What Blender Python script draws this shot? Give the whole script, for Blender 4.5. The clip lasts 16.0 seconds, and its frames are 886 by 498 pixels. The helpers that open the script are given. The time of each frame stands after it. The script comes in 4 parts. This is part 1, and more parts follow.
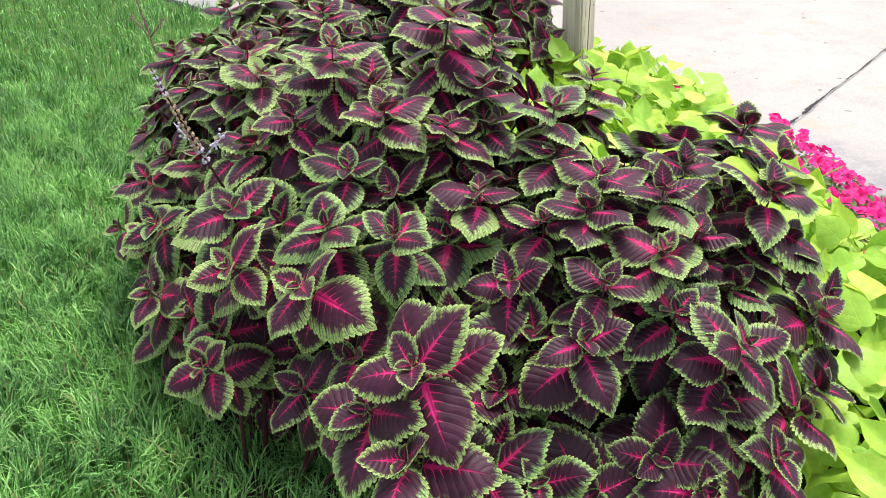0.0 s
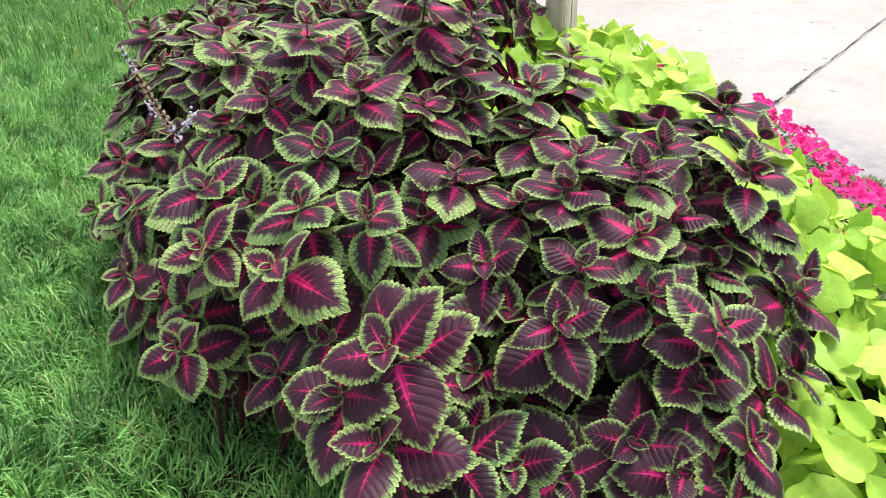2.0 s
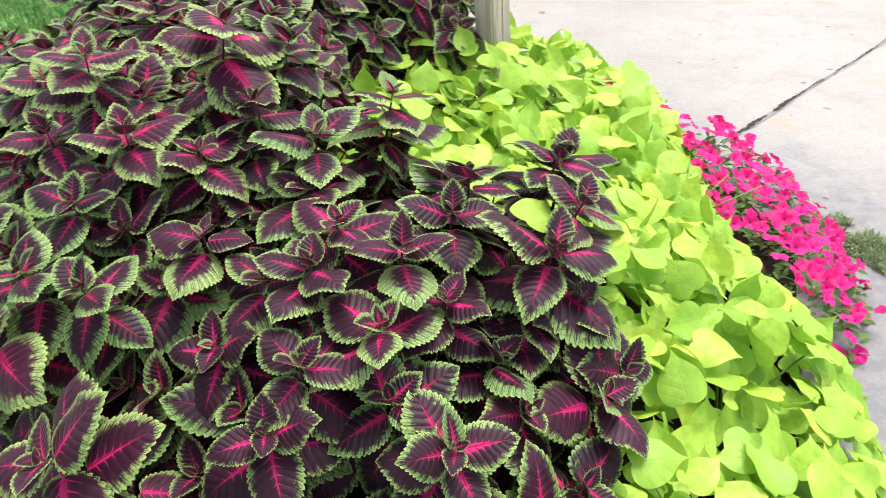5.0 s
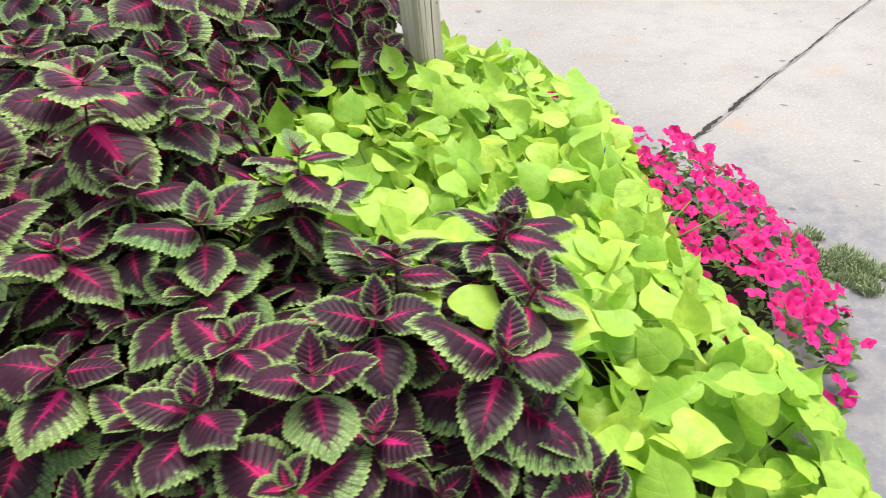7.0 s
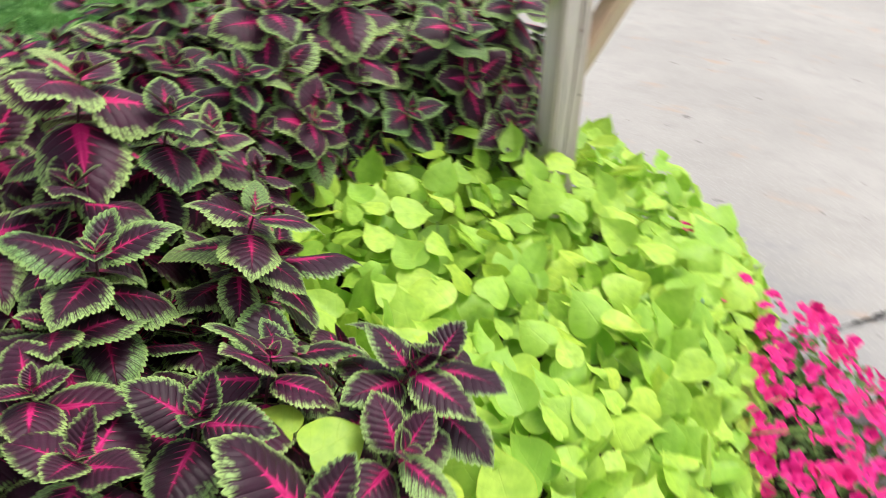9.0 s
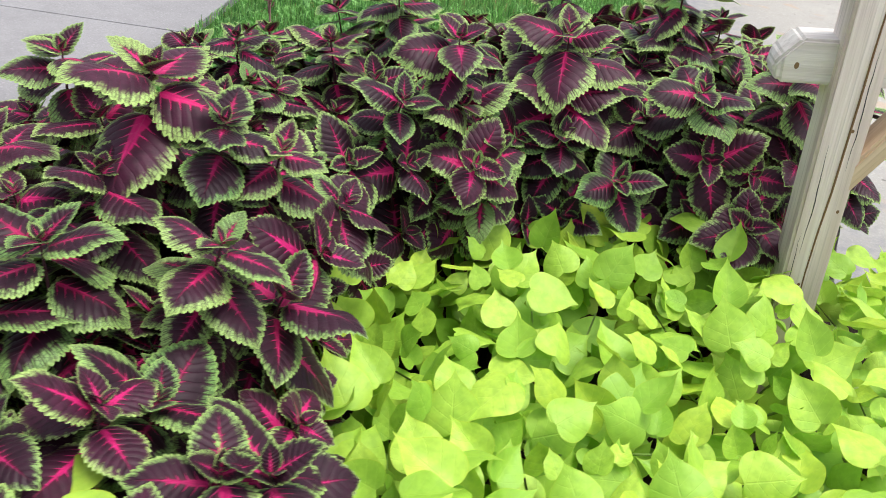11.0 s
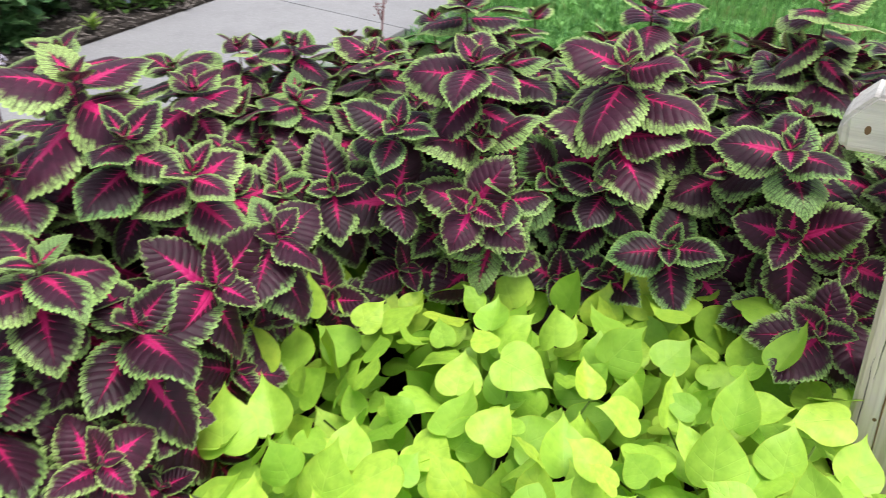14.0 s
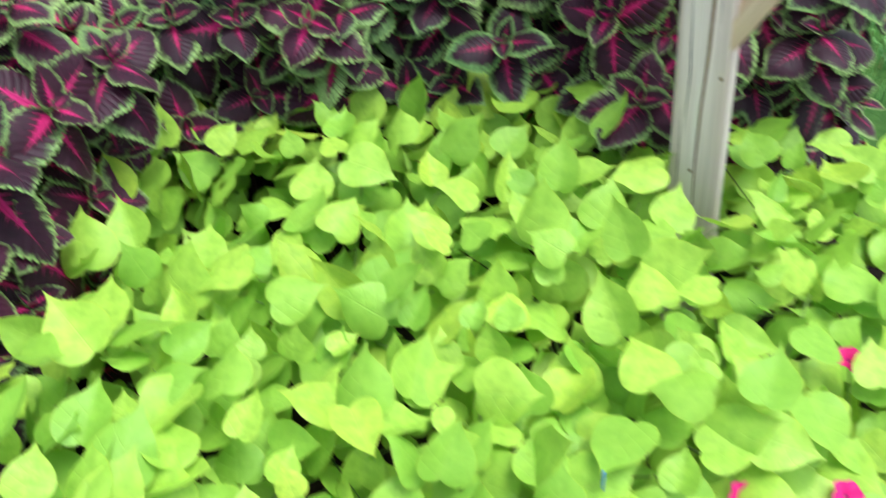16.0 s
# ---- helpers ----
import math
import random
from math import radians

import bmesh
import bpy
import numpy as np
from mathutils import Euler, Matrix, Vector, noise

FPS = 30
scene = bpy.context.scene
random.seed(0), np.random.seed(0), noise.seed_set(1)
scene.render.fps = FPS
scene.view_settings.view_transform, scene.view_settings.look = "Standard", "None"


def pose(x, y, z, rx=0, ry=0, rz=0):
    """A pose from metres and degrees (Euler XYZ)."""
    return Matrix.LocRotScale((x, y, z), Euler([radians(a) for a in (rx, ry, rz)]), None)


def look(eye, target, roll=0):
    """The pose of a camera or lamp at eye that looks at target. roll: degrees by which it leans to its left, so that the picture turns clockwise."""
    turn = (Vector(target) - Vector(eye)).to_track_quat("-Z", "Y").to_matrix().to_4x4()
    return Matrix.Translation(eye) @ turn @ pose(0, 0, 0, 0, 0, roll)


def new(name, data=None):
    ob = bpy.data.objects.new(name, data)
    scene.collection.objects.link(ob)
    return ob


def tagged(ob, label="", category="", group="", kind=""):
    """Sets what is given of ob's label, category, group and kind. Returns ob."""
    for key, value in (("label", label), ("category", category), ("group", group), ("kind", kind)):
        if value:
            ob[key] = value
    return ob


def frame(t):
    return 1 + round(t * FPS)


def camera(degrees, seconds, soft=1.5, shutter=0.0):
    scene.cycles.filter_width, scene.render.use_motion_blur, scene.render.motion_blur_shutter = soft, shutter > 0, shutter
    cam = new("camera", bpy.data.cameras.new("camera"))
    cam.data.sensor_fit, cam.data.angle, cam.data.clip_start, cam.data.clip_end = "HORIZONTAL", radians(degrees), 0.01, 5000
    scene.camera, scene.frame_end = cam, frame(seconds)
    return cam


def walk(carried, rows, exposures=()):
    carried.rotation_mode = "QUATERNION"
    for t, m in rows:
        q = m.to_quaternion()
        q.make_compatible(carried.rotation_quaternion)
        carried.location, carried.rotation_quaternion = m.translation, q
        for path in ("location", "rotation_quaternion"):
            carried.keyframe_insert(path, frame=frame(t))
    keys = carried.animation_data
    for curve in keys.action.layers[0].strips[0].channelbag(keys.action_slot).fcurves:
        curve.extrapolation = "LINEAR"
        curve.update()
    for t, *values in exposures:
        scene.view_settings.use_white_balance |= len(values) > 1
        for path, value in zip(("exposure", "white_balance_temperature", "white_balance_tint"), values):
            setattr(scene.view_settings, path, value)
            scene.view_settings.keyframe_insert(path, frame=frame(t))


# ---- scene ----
cam = camera(56.0, 16.0, soft=0.9, shutter=0.6)
SKY, SUN = 0.15, 1.5
# seconds, eye, target, roll
ROWS = [
    (0, (0.007, 0.035, 1.42), (0.0, 1.762, 0.411), -0.2),
    (0.5, (0.008, 0.039, 1.419), (-0.007, 1.764, 0.407), -0.5),
    (1, (0.011, 0.047, 1.408), (0.001, 1.761, 0.379), -0.4),
    (1.5, (0.005, 0.052, 1.408), (0.011, 1.755, 0.36), -0.2),
    (2, (0.031, 0.053, 1.411), (0.052, 1.755, 0.361), 0.3),
    (2.5, (0.09, 0.043, 1.423), (0.111, 1.754, 0.386), 0.7),
    (3, (0.168, 0.031, 1.423), (0.205, 1.755, 0.412), 0.8),
    (3.5, (0.263, 0.12, 1.416), (0.354, 1.847, 0.411), 0.7),
    (3.7, (0.312, 0.195, 1.408), (0.432, 1.915, 0.394), 1.1),
    (5.8, (0.623, 0.428, 1.434), (0.343, 2.078, 0.339), -1.9),
    (6, (0.6, 0.475, 1.429), (0.337, 2.13, 0.338), -2.1),
    (6.5, (0.55, 0.609, 1.418), (0.381, 2.273, 0.321), -2.6),
    (7, (0.591, 0.672, 1.414), (0.552, 2.334, 0.301), -2.3),
    (7.5, (0.69, 0.691, 1.422), (0.581, 2.354, 0.316), -0.6),
    (8, (0.799, 0.702, 1.431), (0.468, 2.359, 0.361), -1.4),
    (8.5, (0.914, 0.771, 1.436), (0.555, 2.451, 0.412), 0.0),
    (9, (0.944, 0.953, 1.399), (0.384, 2.585, 0.387), 6.4),
    (9.2, (0.967, 1.023, 1.395), (0.248, 2.58, 0.368), 7.5),
    (11.3, (1.269, 1.572, 1.413), (-0.09, 2.59, 0.356), 5.4),
    (11.5, (1.281, 1.618, 1.425), (-0.106, 2.581, 0.353), 4.4),
    (12, (1.377, 1.707, 1.442), (-0.157, 2.416, 0.372), 1.9),
    (12.5, (1.429, 1.816, 1.449), (-0.181, 2.355, 0.392), 0.3),
    (13, (1.37, 1.98, 1.422), (-0.239, 2.521, 0.364), 2.6),
    (13.5, (1.283, 2.112, 1.411), (-0.314, 2.646, 0.331), 3.5),
    (14, (1.323, 2.164, 1.427), (-0.305, 2.556, 0.332), 1.4),
    (14.5, (1.414, 2.228, 1.443), (-0.255, 2.464, 0.365), -0.6),
    (15, (1.46, 2.269, 1.434), (-0.213, 2.483, 0.36), -3.1),
    (15.5, (1.465, 2.267, 1.363), (-0.117, 2.613, 0.189), -4.8),
    (16, (1.538, 2.284, 1.329), (0.081, 2.76, 0.044), -2.6),
]
walk(cam, [(t, look(eye, target, roll)) for t, eye, target, roll in ROWS],
     [(0.0, 1.0, 6500, 14), (3.5, 1.02, 6500, 14), (7.0, 0.74, 6500, 13), (9.0, 0.60, 6500, 12), (12.5, 0.74, 6450, 9), (14.5, 0.76, 6400, 9), (15.4, 0.80, 6300, 8), (16.0, 0.66, 5800, 2)])


# ---- light ----
world = bpy.data.worlds.new("sky")
scene.world = world
world.use_nodes = True
wn = world.node_tree
sky = wn.nodes.new("ShaderNodeTexSky")
sky.sky_type = 'NISHITA'
sky.sun_disc = False
sky.sun_elevation, sky.sun_rotation = radians(72), radians(38)
sky.dust_density, sky.air_density = 4.0, 1.0
pale = wn.nodes.new("ShaderNodeHueSaturation")
pale.inputs["Saturation"].default_value = 0.4
back = wn.nodes["Background"]
back.inputs["Strength"].default_value = SKY
wn.links.new(sky.outputs[0], pale.inputs["Color"])
wn.links.new(pale.outputs[0], back.inputs[0])
lamp = bpy.data.lights.new("sun", 'SUN')
lamp.energy, lamp.angle, lamp.color = SUN, radians(30), (1.0, 0.96, 0.9)
sun = new("sun", lamp)
sun.matrix_world = look((0, 0, 6), (-0.19, -0.24, 5.05))

# ---- materials ----


class Nodes:
    """A short way to write node trees."""

    def __init__(self, name, rough=0.5, spec=0.5):
        self.mat = bpy.data.materials.new(name)
        self.mat.use_nodes = True
        self.t = self.mat.node_tree
        self.b = self.t.nodes["Principled BSDF"]
        self.b.inputs["Roughness"].default_value = rough
        self.b.inputs["Specular IOR Level"].default_value = spec
        self.out = self.t.nodes["Material Output"]

    def put(self, socket, v):
        if isinstance(v, (int, float, tuple)):
            socket.default_value = (*v, 1.0) if isinstance(v, tuple) and len(v) == 3 and len(socket.default_value) == 4 else v
        else:
            self.t.links.new(v, socket)

    def m(self, op, a, b=0.0, c=0.0, clamp=False):
        n = self.t.nodes.new("ShaderNodeMath")
        n.operation, n.use_clamp = op, clamp
        for s, v in zip(n.inputs, (a, b, c)):
            self.put(s, v)
        return n.outputs[0]

    def step(self, v, lo, hi):
        n = self.t.nodes.new("ShaderNodeMapRange")
        n.interpolation_type = 'SMOOTHSTEP'
        for s, x in zip(n.inputs, (v, lo, hi, 0.0, 1.0)):
            self.put(s, x)
        return n.outputs[0]

    def mix(self, f, a, b):
        n = self.t.nodes.new("ShaderNodeMix")
        n.data_type = 'RGBA'
        self.put(n.inputs[0], f)
        self.put(n.inputs[6], a)
        self.put(n.inputs[7], b)
        return n.outputs[2]

    def coord(self, kind="Object"):
        return self.t.nodes.new("ShaderNodeTexCoord").outputs[kind]

    def place(self):
        return self.t.nodes.new("ShaderNodeNewGeometry").outputs["Position"]

    def scaled(self, vec, s):
        n = self.t.nodes.new("ShaderNodeMapping")
        n.inputs["Scale"].default_value = s
        self.put(n.inputs[0], vec)
        return n.outputs[0]

    def noise(self, vec, scale, detail=4.0, rough=0.55):
        n = self.t.nodes.new("ShaderNodeTexNoise")
        n.inputs["Scale"].default_value, n.inputs["Detail"].default_value, n.inputs["Roughness"].default_value = scale, detail, rough
        self.put(n.inputs["Vector"], vec)
        return n.outputs[0]

    def own_noise(self, vec, scale, w, detail=3.0):
        """Noise that differs from leaf to leaf."""
        n = self.t.nodes.new("ShaderNodeTexNoise")
        n.noise_dimensions = '4D'
        n.inputs["Scale"].default_value, n.inputs["Detail"].default_value = scale, detail
        self.put(n.inputs["Vector"], vec)
        self.put(n.inputs["W"], self.m('MULTIPLY', w, 40.0))
        return n.outputs[0]

    def shifted(self, vec, r):
        """The same place in a pattern of its own for each leaf."""
        n = self.t.nodes.new("ShaderNodeVectorMath")
        n.operation = 'ADD'
        self.put(n.inputs[0], vec)
        self.put(n.inputs[1], self.m('MULTIPLY', r, 60.0))
        return n.outputs[0]

    def cells(self, vec, scale):
        """Distance to the nearest cell wall, and a number for each cell."""
        got = []
        for feature in ('DISTANCE_TO_EDGE', 'F1'):
            n = self.t.nodes.new("ShaderNodeTexVoronoi")
            n.feature = feature
            n.inputs["Scale"].default_value = scale
            self.put(n.inputs["Vector"], vec)
            got.append(n)
        x = self.t.nodes.new("ShaderNodeSeparateColor")
        self.t.links.new(got[1].outputs["Color"], x.inputs[0])
        return got[0].outputs["Distance"], x.outputs[0]

    def uv(self, name):
        n = self.t.nodes.new("ShaderNodeUVMap")
        n.uv_map = name
        s = self.t.nodes.new("ShaderNodeSeparateXYZ")
        self.t.links.new(n.outputs[0], s.inputs[0])
        return s.outputs[0], s.outputs[1]

    def rand(self):
        return self.t.nodes.new("ShaderNodeObjectInfo").outputs["Random"]

    def shoot_look(self):
        """Red and green of the object's colour: how its shoot differs from the others."""
        o = self.t.nodes.new("ShaderNodeObjectInfo")
        x = self.t.nodes.new("ShaderNodeSeparateColor")
        self.t.links.new(o.outputs["Color"], x.inputs[0])
        return x.outputs[0], x.outputs[1], x.outputs[2]

    def island(self):
        return self.t.nodes.new("ShaderNodeNewGeometry").outputs["Random Per Island"]

    def vary(self, v, k):
        """A second random number out of the first."""
        return self.m('FRACT', self.m('MULTIPLY', v, k))

    def color(self, c):
        self.put(self.b.inputs["Base Color"], c)
        return self

    def bump(self, h, strength, dist):
        n = self.t.nodes.new("ShaderNodeBump")
        n.inputs["Strength"].default_value, n.inputs["Distance"].default_value = strength, dist
        self.put(n.inputs["Height"], h)
        self.t.links.new(n.outputs[0], self.b.inputs["Normal"])
        return self

    def glow_through(self, c, amount):
        """Light that passes through a thin leaf."""
        d = self.t.nodes.new("ShaderNodeBsdfTranslucent")
        self.put(d.inputs[0], c)
        x = self.t.nodes.new("ShaderNodeMixShader")
        x.inputs[0].default_value = amount
        self.t.links.new(self.b.outputs[0], x.inputs[1])
        self.t.links.new(d.outputs[0], x.inputs[2])
        self.t.links.new(x.outputs[0], self.out.inputs[0])
        return self


def coleus_material():
    n = Nodes("coleus_leaf", 0.5, 0.27)
    s, v = n.uv("leaf")
    edge, _ = n.uv("rim")
    r = n.rand()
    look_rim, look_pink, look_tone = n.shoot_look()
    r2 = n.m('ADD', n.m('MULTIPLY', n.vary(r, 17.3), 0.45), n.m('MULTIPLY', look_pink, 0.55))
    r3 = n.m('ADD', n.m('MULTIPLY', n.vary(r, 91.7), 0.3), n.m('MULTIPLY', look_rim, 0.7))
    r4 = n.m('ADD', n.m('MULTIPLY', n.vary(r, 233.1), 0.5), n.m('MULTIPLY', look_tone, 0.5))
    a = n.m('ABSOLUTE', n.m('SUBTRACT', n.m('MULTIPLY', v, 2.0), 1.0))
    grain = n.own_noise(n.coord(), 8.0, r)
    patch = n.own_noise(n.coord(), 3.0, r2, 1.0)
    wob = n.m('MULTIPLY', n.m('SUBTRACT', grain, 0.5), 0.07)
    phase = n.m('ADD', n.m('SUBTRACT', s, n.m('MULTIPLY', a, 0.22)), n.m('MULTIPLY', wob, 0.6))
    wave = n.m('ABSOLUTE', n.m('SINE', n.m('MULTIPLY', phase, 27.0)))          # 0 on a side vein
    vein = n.m('SUBTRACT', 1.0, n.step(wave, 0.0, 0.5))
    ray = n.m('ABSOLUTE', n.m('SINE', n.m('MULTIPLY', n.m('ADD', phase, n.m('MULTIPLY', wob, 0.4)), 57.0)))
    twig = n.m('SUBTRACT', 1.0, n.step(ray, 0.05, 0.55))
    mid = n.m('SUBTRACT', 1.0, n.step(a, 0.015, 0.05))
    # the pink flame along the midrib, feathered along the side veins
    reach = n.m('MULTIPLY', n.m('SUBTRACT', 0.72, s), n.m('ADD', 0.12, n.m('MULTIPLY', n.m('POWER', r2, 1.6), 0.30)))
    reach = n.m('ADD', reach, n.m('MULTIPLY', n.m('MULTIPLY', n.m('POWER', vein, 2.0), n.m('SUBTRACT', 0.70, s)), 0.62))
    pink = n.step(n.m('ADD', n.m('SUBTRACT', reach, a), n.m('MULTIPLY', wob, 2.6)), -0.015, 0.05)
    pink = n.m('MULTIPLY', n.m('MAXIMUM', pink, n.m('MULTIPLY', mid, 0.45)), n.step(s, 0.90, 0.55))
    # the green rim: small cells between dark veins, fewer of them away from the edge
    wide = n.m('ADD', n.m('MULTIPLY', n.m('POWER', r3, 1.3), 0.145), 0.018)
    wide = n.m('ADD', wide, n.m('MULTIPLY', n.step(n.vary(r, 377.7), 0.97, 0.98), 0.16))
    wide = n.m('ADD', wide, n.m('MULTIPLY', n.m('SUBTRACT', patch, 0.47), 0.16))
    wide = n.m('ADD', wide, n.m('MULTIPLY', n.m('SUBTRACT', 0.4, vein), 0.05))
    gap, own = n.cells(n.shifted(n.coord(), r), 17.0)
    inner = n.m('ADD', n.m('SUBTRACT', wide, edge), n.m('MULTIPLY', n.m('SUBTRACT', own, 0.5), 0.07))
    rim = n.step(n.m('SUBTRACT', inner, n.m('MULTIPLY', twig, 0.03)), -0.03, 0.07)
    net = n.m('MAXIMUM', n.m('MULTIPLY', n.step(gap, 0.15, 0.0), 0.5), n.m('MAXIMUM', n.m('MULTIPLY', n.m('POWER', vein, 3.0), 0.9), n.m('MULTIPLY', twig, 0.72)))
    rim = n.m('MULTIPLY', rim, n.m('SUBTRACT', 1.0, n.m('MULTIPLY', net, n.step(edge, 0.006, 0.035))))
    rim = n.m('MAXIMUM', rim, n.m('MULTIPLY', n.step(edge, 0.016, 0.004), n.m('SUBTRACT', 0.9, n.m('MULTIPLY', n.m('POWER', vein, 2.0), 0.7))))
    dark = n.mix(look_tone, (0.022, 0.0056, 0.014), (0.066, 0.0118, 0.034))
    dark = n.mix(n.m('MULTIPLY', n.step(grain, 0.35, 0.75), 0.6), dark, (0.012, 0.0045, 0.008))
    green = n.mix(r4, (0.15, 0.32, 0.09), (0.41, 0.58, 0.18))
    rose = n.mix(r3, (0.76, 0.020, 0.22), (0.62, 0.014, 0.13))
    green = n.mix(n.m('MULTIPLY', n.step(edge, 0.06, 0.01), 0.35), green, (0.40, 0.55, 0.14))
    c = n.mix(rim, dark, green)
    halo = n.m('MULTIPLY', n.step(n.m('ADD', n.m('SUBTRACT', reach, a), wob), -0.16, 0.04), n.step(s, 0.85, 0.4))
    c = n.mix(n.m('MULTIPLY', halo, 0.42), c, (0.17, 0.010, 0.045))
    c = n.mix(n.m('MULTIPLY', pink, n.m('ADD', 0.5, n.m('MULTIPLY', r4, 0.5))), c, rose)
    n.color(c)
    crinkle = n.own_noise(n.coord(), 24.0, r3, 2.0)
    quilt = n.m('ADD', n.m('MULTIPLY', n.m('POWER', wave, 0.6), 0.36), n.m('MULTIPLY', crinkle, 0.16))
    quilt = n.m('ADD', quilt, n.m('MULTIPLY', ray, 0.04))
    n.bump(n.m('SUBTRACT', quilt, n.m('MULTIPLY', mid, 0.6)), 0.55, 0.006)
    n.put(n.b.inputs["Sheen Weight"], 0.05)
    n.b.inputs["Sheen Roughness"].default_value = 0.4
    return n.glow_through(c, 0.12).mat


def lime_material():
    n = Nodes("lime_leaf", 0.48, 0.4)
    s, v = n.uv("leaf")
    edge, _ = n.uv("rim")
    r = n.rand()
    r2 = n.vary(r, 57.9)
    a = n.m('ABSOLUTE', n.m('SUBTRACT', n.m('MULTIPLY', v, 2.0), 1.0))
    wave = n.m('ABSOLUTE', n.m('SINE', n.m('MULTIPLY', n.m('SUBTRACT', s, n.m('MULTIPLY', a, 0.28)), 15.0)))
    vein = n.m('MAXIMUM', n.m('SUBTRACT', 1.0, n.step(wave, 0.0, 0.14)), n.m('SUBTRACT', 1.0, n.step(a, 0.01, 0.04)))
    g = n.noise(n.coord(), 5.0, 3.0)
    c = n.mix(n.m('POWER', r, 1.4), (0.32, 0.57, 0.06), (0.57, 0.80, 0.10))
    c = n.mix(n.m('MULTIPLY', n.step(r2, 0.78, 0.95), 0.4), c, (0.68, 0.76, 0.07))
    c = n.mix(n.m('MULTIPLY', n.step(g, 0.3, 0.75), 0.5), c, (0.22, 0.46, 0.045))
    c = n.mix(n.m('MULTIPLY', vein, 0.12), c, (0.58, 0.74, 0.16))
    c = n.mix(n.m('MULTIPLY', n.step(edge, 0.02, 0.0), 0.35), c, (0.62, 0.66, 0.05))
    n.color(c)
    n.bump(n.m('ADD', n.m('MULTIPLY', vein, -0.4), n.m('ADD', n.m('MULTIPLY', n.m('POWER', wave, 0.7), 0.12), n.noise(n.shifted(n.coord(), r), 4.0, 2.0))), 0.3, 0.006)
    return n.glow_through(c, 0.25).mat


def plain_plant(name, lo, hi, rough=0.6, through_light=0.15, pieces=False):
    n = Nodes(name, rough, 0.3)
    r = n.island() if pieces else n.rand()
    c = n.mix(r, lo, hi)
    c = n.mix(n.m('MULTIPLY', n.noise(n.place(), 60.0, 2.0), 0.35), c, tuple(x * 0.6 for x in lo))
    n.color(c)
    return n.glow_through(c, through_light).mat


def grass_blade_material():
    n = Nodes("grass_blade", 0.5, 0.35)
    r = n.island()
    patch = n.noise(n.place(), 5.0, 4.0)
    c = n.mix(n.m('POWER', r, 1.5), (0.038, 0.15, 0.030), (0.28, 0.58, 0.17))
    c = n.mix(n.step(patch, 0.42, 0.62), c, n.mix(r, (0.09, 0.28, 0.05), (0.36, 0.69, 0.20)))
    c = n.mix(n.step(n.vary(r, 71.3), 0.975, 0.98), c, (0.33, 0.30, 0.12))
    n.color(c)
    return n.glow_through(c, 0.22).mat


def lawn_material():
    n = Nodes("lawn_ground", 0.9, 0.1)
    p = n.place()
    c = n.mix(n.noise(p, 55.0, 5.0, 0.7), (0.02, 0.055, 0.014), (0.09, 0.20, 0.045))
    c = n.mix(n.m('MULTIPLY', n.step(n.noise(p, 3.0), 0.45, 0.7), 0.5), c, (0.11, 0.20, 0.04))
    n.color(c)
    return n.bump(n.noise(p, 90.0, 4.0), 0.8, 0.02).mat


def concrete_material(name, base, street):
    n = Nodes(name, 0.85, 0.25)
    p = n.place()
    big, mid, fine = n.noise(p, 0.7, 4.0), n.noise(p, 5.0, 6.0, 0.68), n.noise(p, 140.0, 3.0, 0.7)
    c = n.mix(n.step(big, 0.35, 0.65), tuple(x * 0.84 for x in base), base)
    c = n.mix(n.m('MULTIPLY', n.step(mid, 0.42, 0.72), 0.55), c, tuple(x * 0.72 for x in base))
    c = n.mix(n.m('MULTIPLY', n.step(fine, 0.52, 0.68), 0.5), c, tuple(x * 0.6 for x in base))
    c = n.mix(n.m('MULTIPLY', n.step(n.noise(p, 75.0, 2.0, 0.6), 0.56, 0.66), 0.4), c, tuple(min(1, x * 1.35) for x in base))
    if street:
        # grey dirt washed along the bed's edge, rust stains and small chips
        d = n.t.nodes.new("ShaderNodeVectorMath")
        d.operation = 'DOT_PRODUCT'
        n.put(d.inputs[0], p)
        d.inputs[1].default_value = (0.645, 0.764, 0.0)
        away = n.m('ADD', n.m('SUBTRACT', d.outputs["Value"], 3.15), n.m('MULTIPLY', n.m('SUBTRACT', mid, 0.5), 1.2))
        c = n.mix(n.m('MULTIPLY', n.step(away, 0.8, 0.0), n.m('ADD', 0.5, n.m('MULTIPLY', n.step(n.noise(p, 16.0, 5.0, 0.7), 0.4, 0.6), 0.4))), c, (0.20, 0.205, 0.22))
        c = n.mix(n.m('MULTIPLY', n.step(n.noise(n.scaled(p, (2.6, 4.0, 1.0)), 1.3, 2.0), 0.60, 0.74), 0.45), c, (0.46, 0.31, 0.20))
        c = n.mix(n.m('MULTIPLY', n.step(n.noise(n.scaled(p, (7.0, 10.0, 1.0)), 1.7, 1.0), 0.735, 0.76), 0.75), c, (0.13, 0.12, 0.11))
    n.color(c)
    return n.bump(n.m('ADD', fine, n.m('MULTIPLY', mid, 1.5)), 0.35, 0.004).mat


def soil_material(name, lo, hi):
    n = Nodes(name, 0.95, 0.1)
    p = n.place()
    c = n.mix(n.noise(p, 45.0, 5.0, 0.7), lo, hi)
    n.color(c)
    return n.bump(n.noise(p, 40.0, 5.0, 0.7), 1.0, 0.03).mat


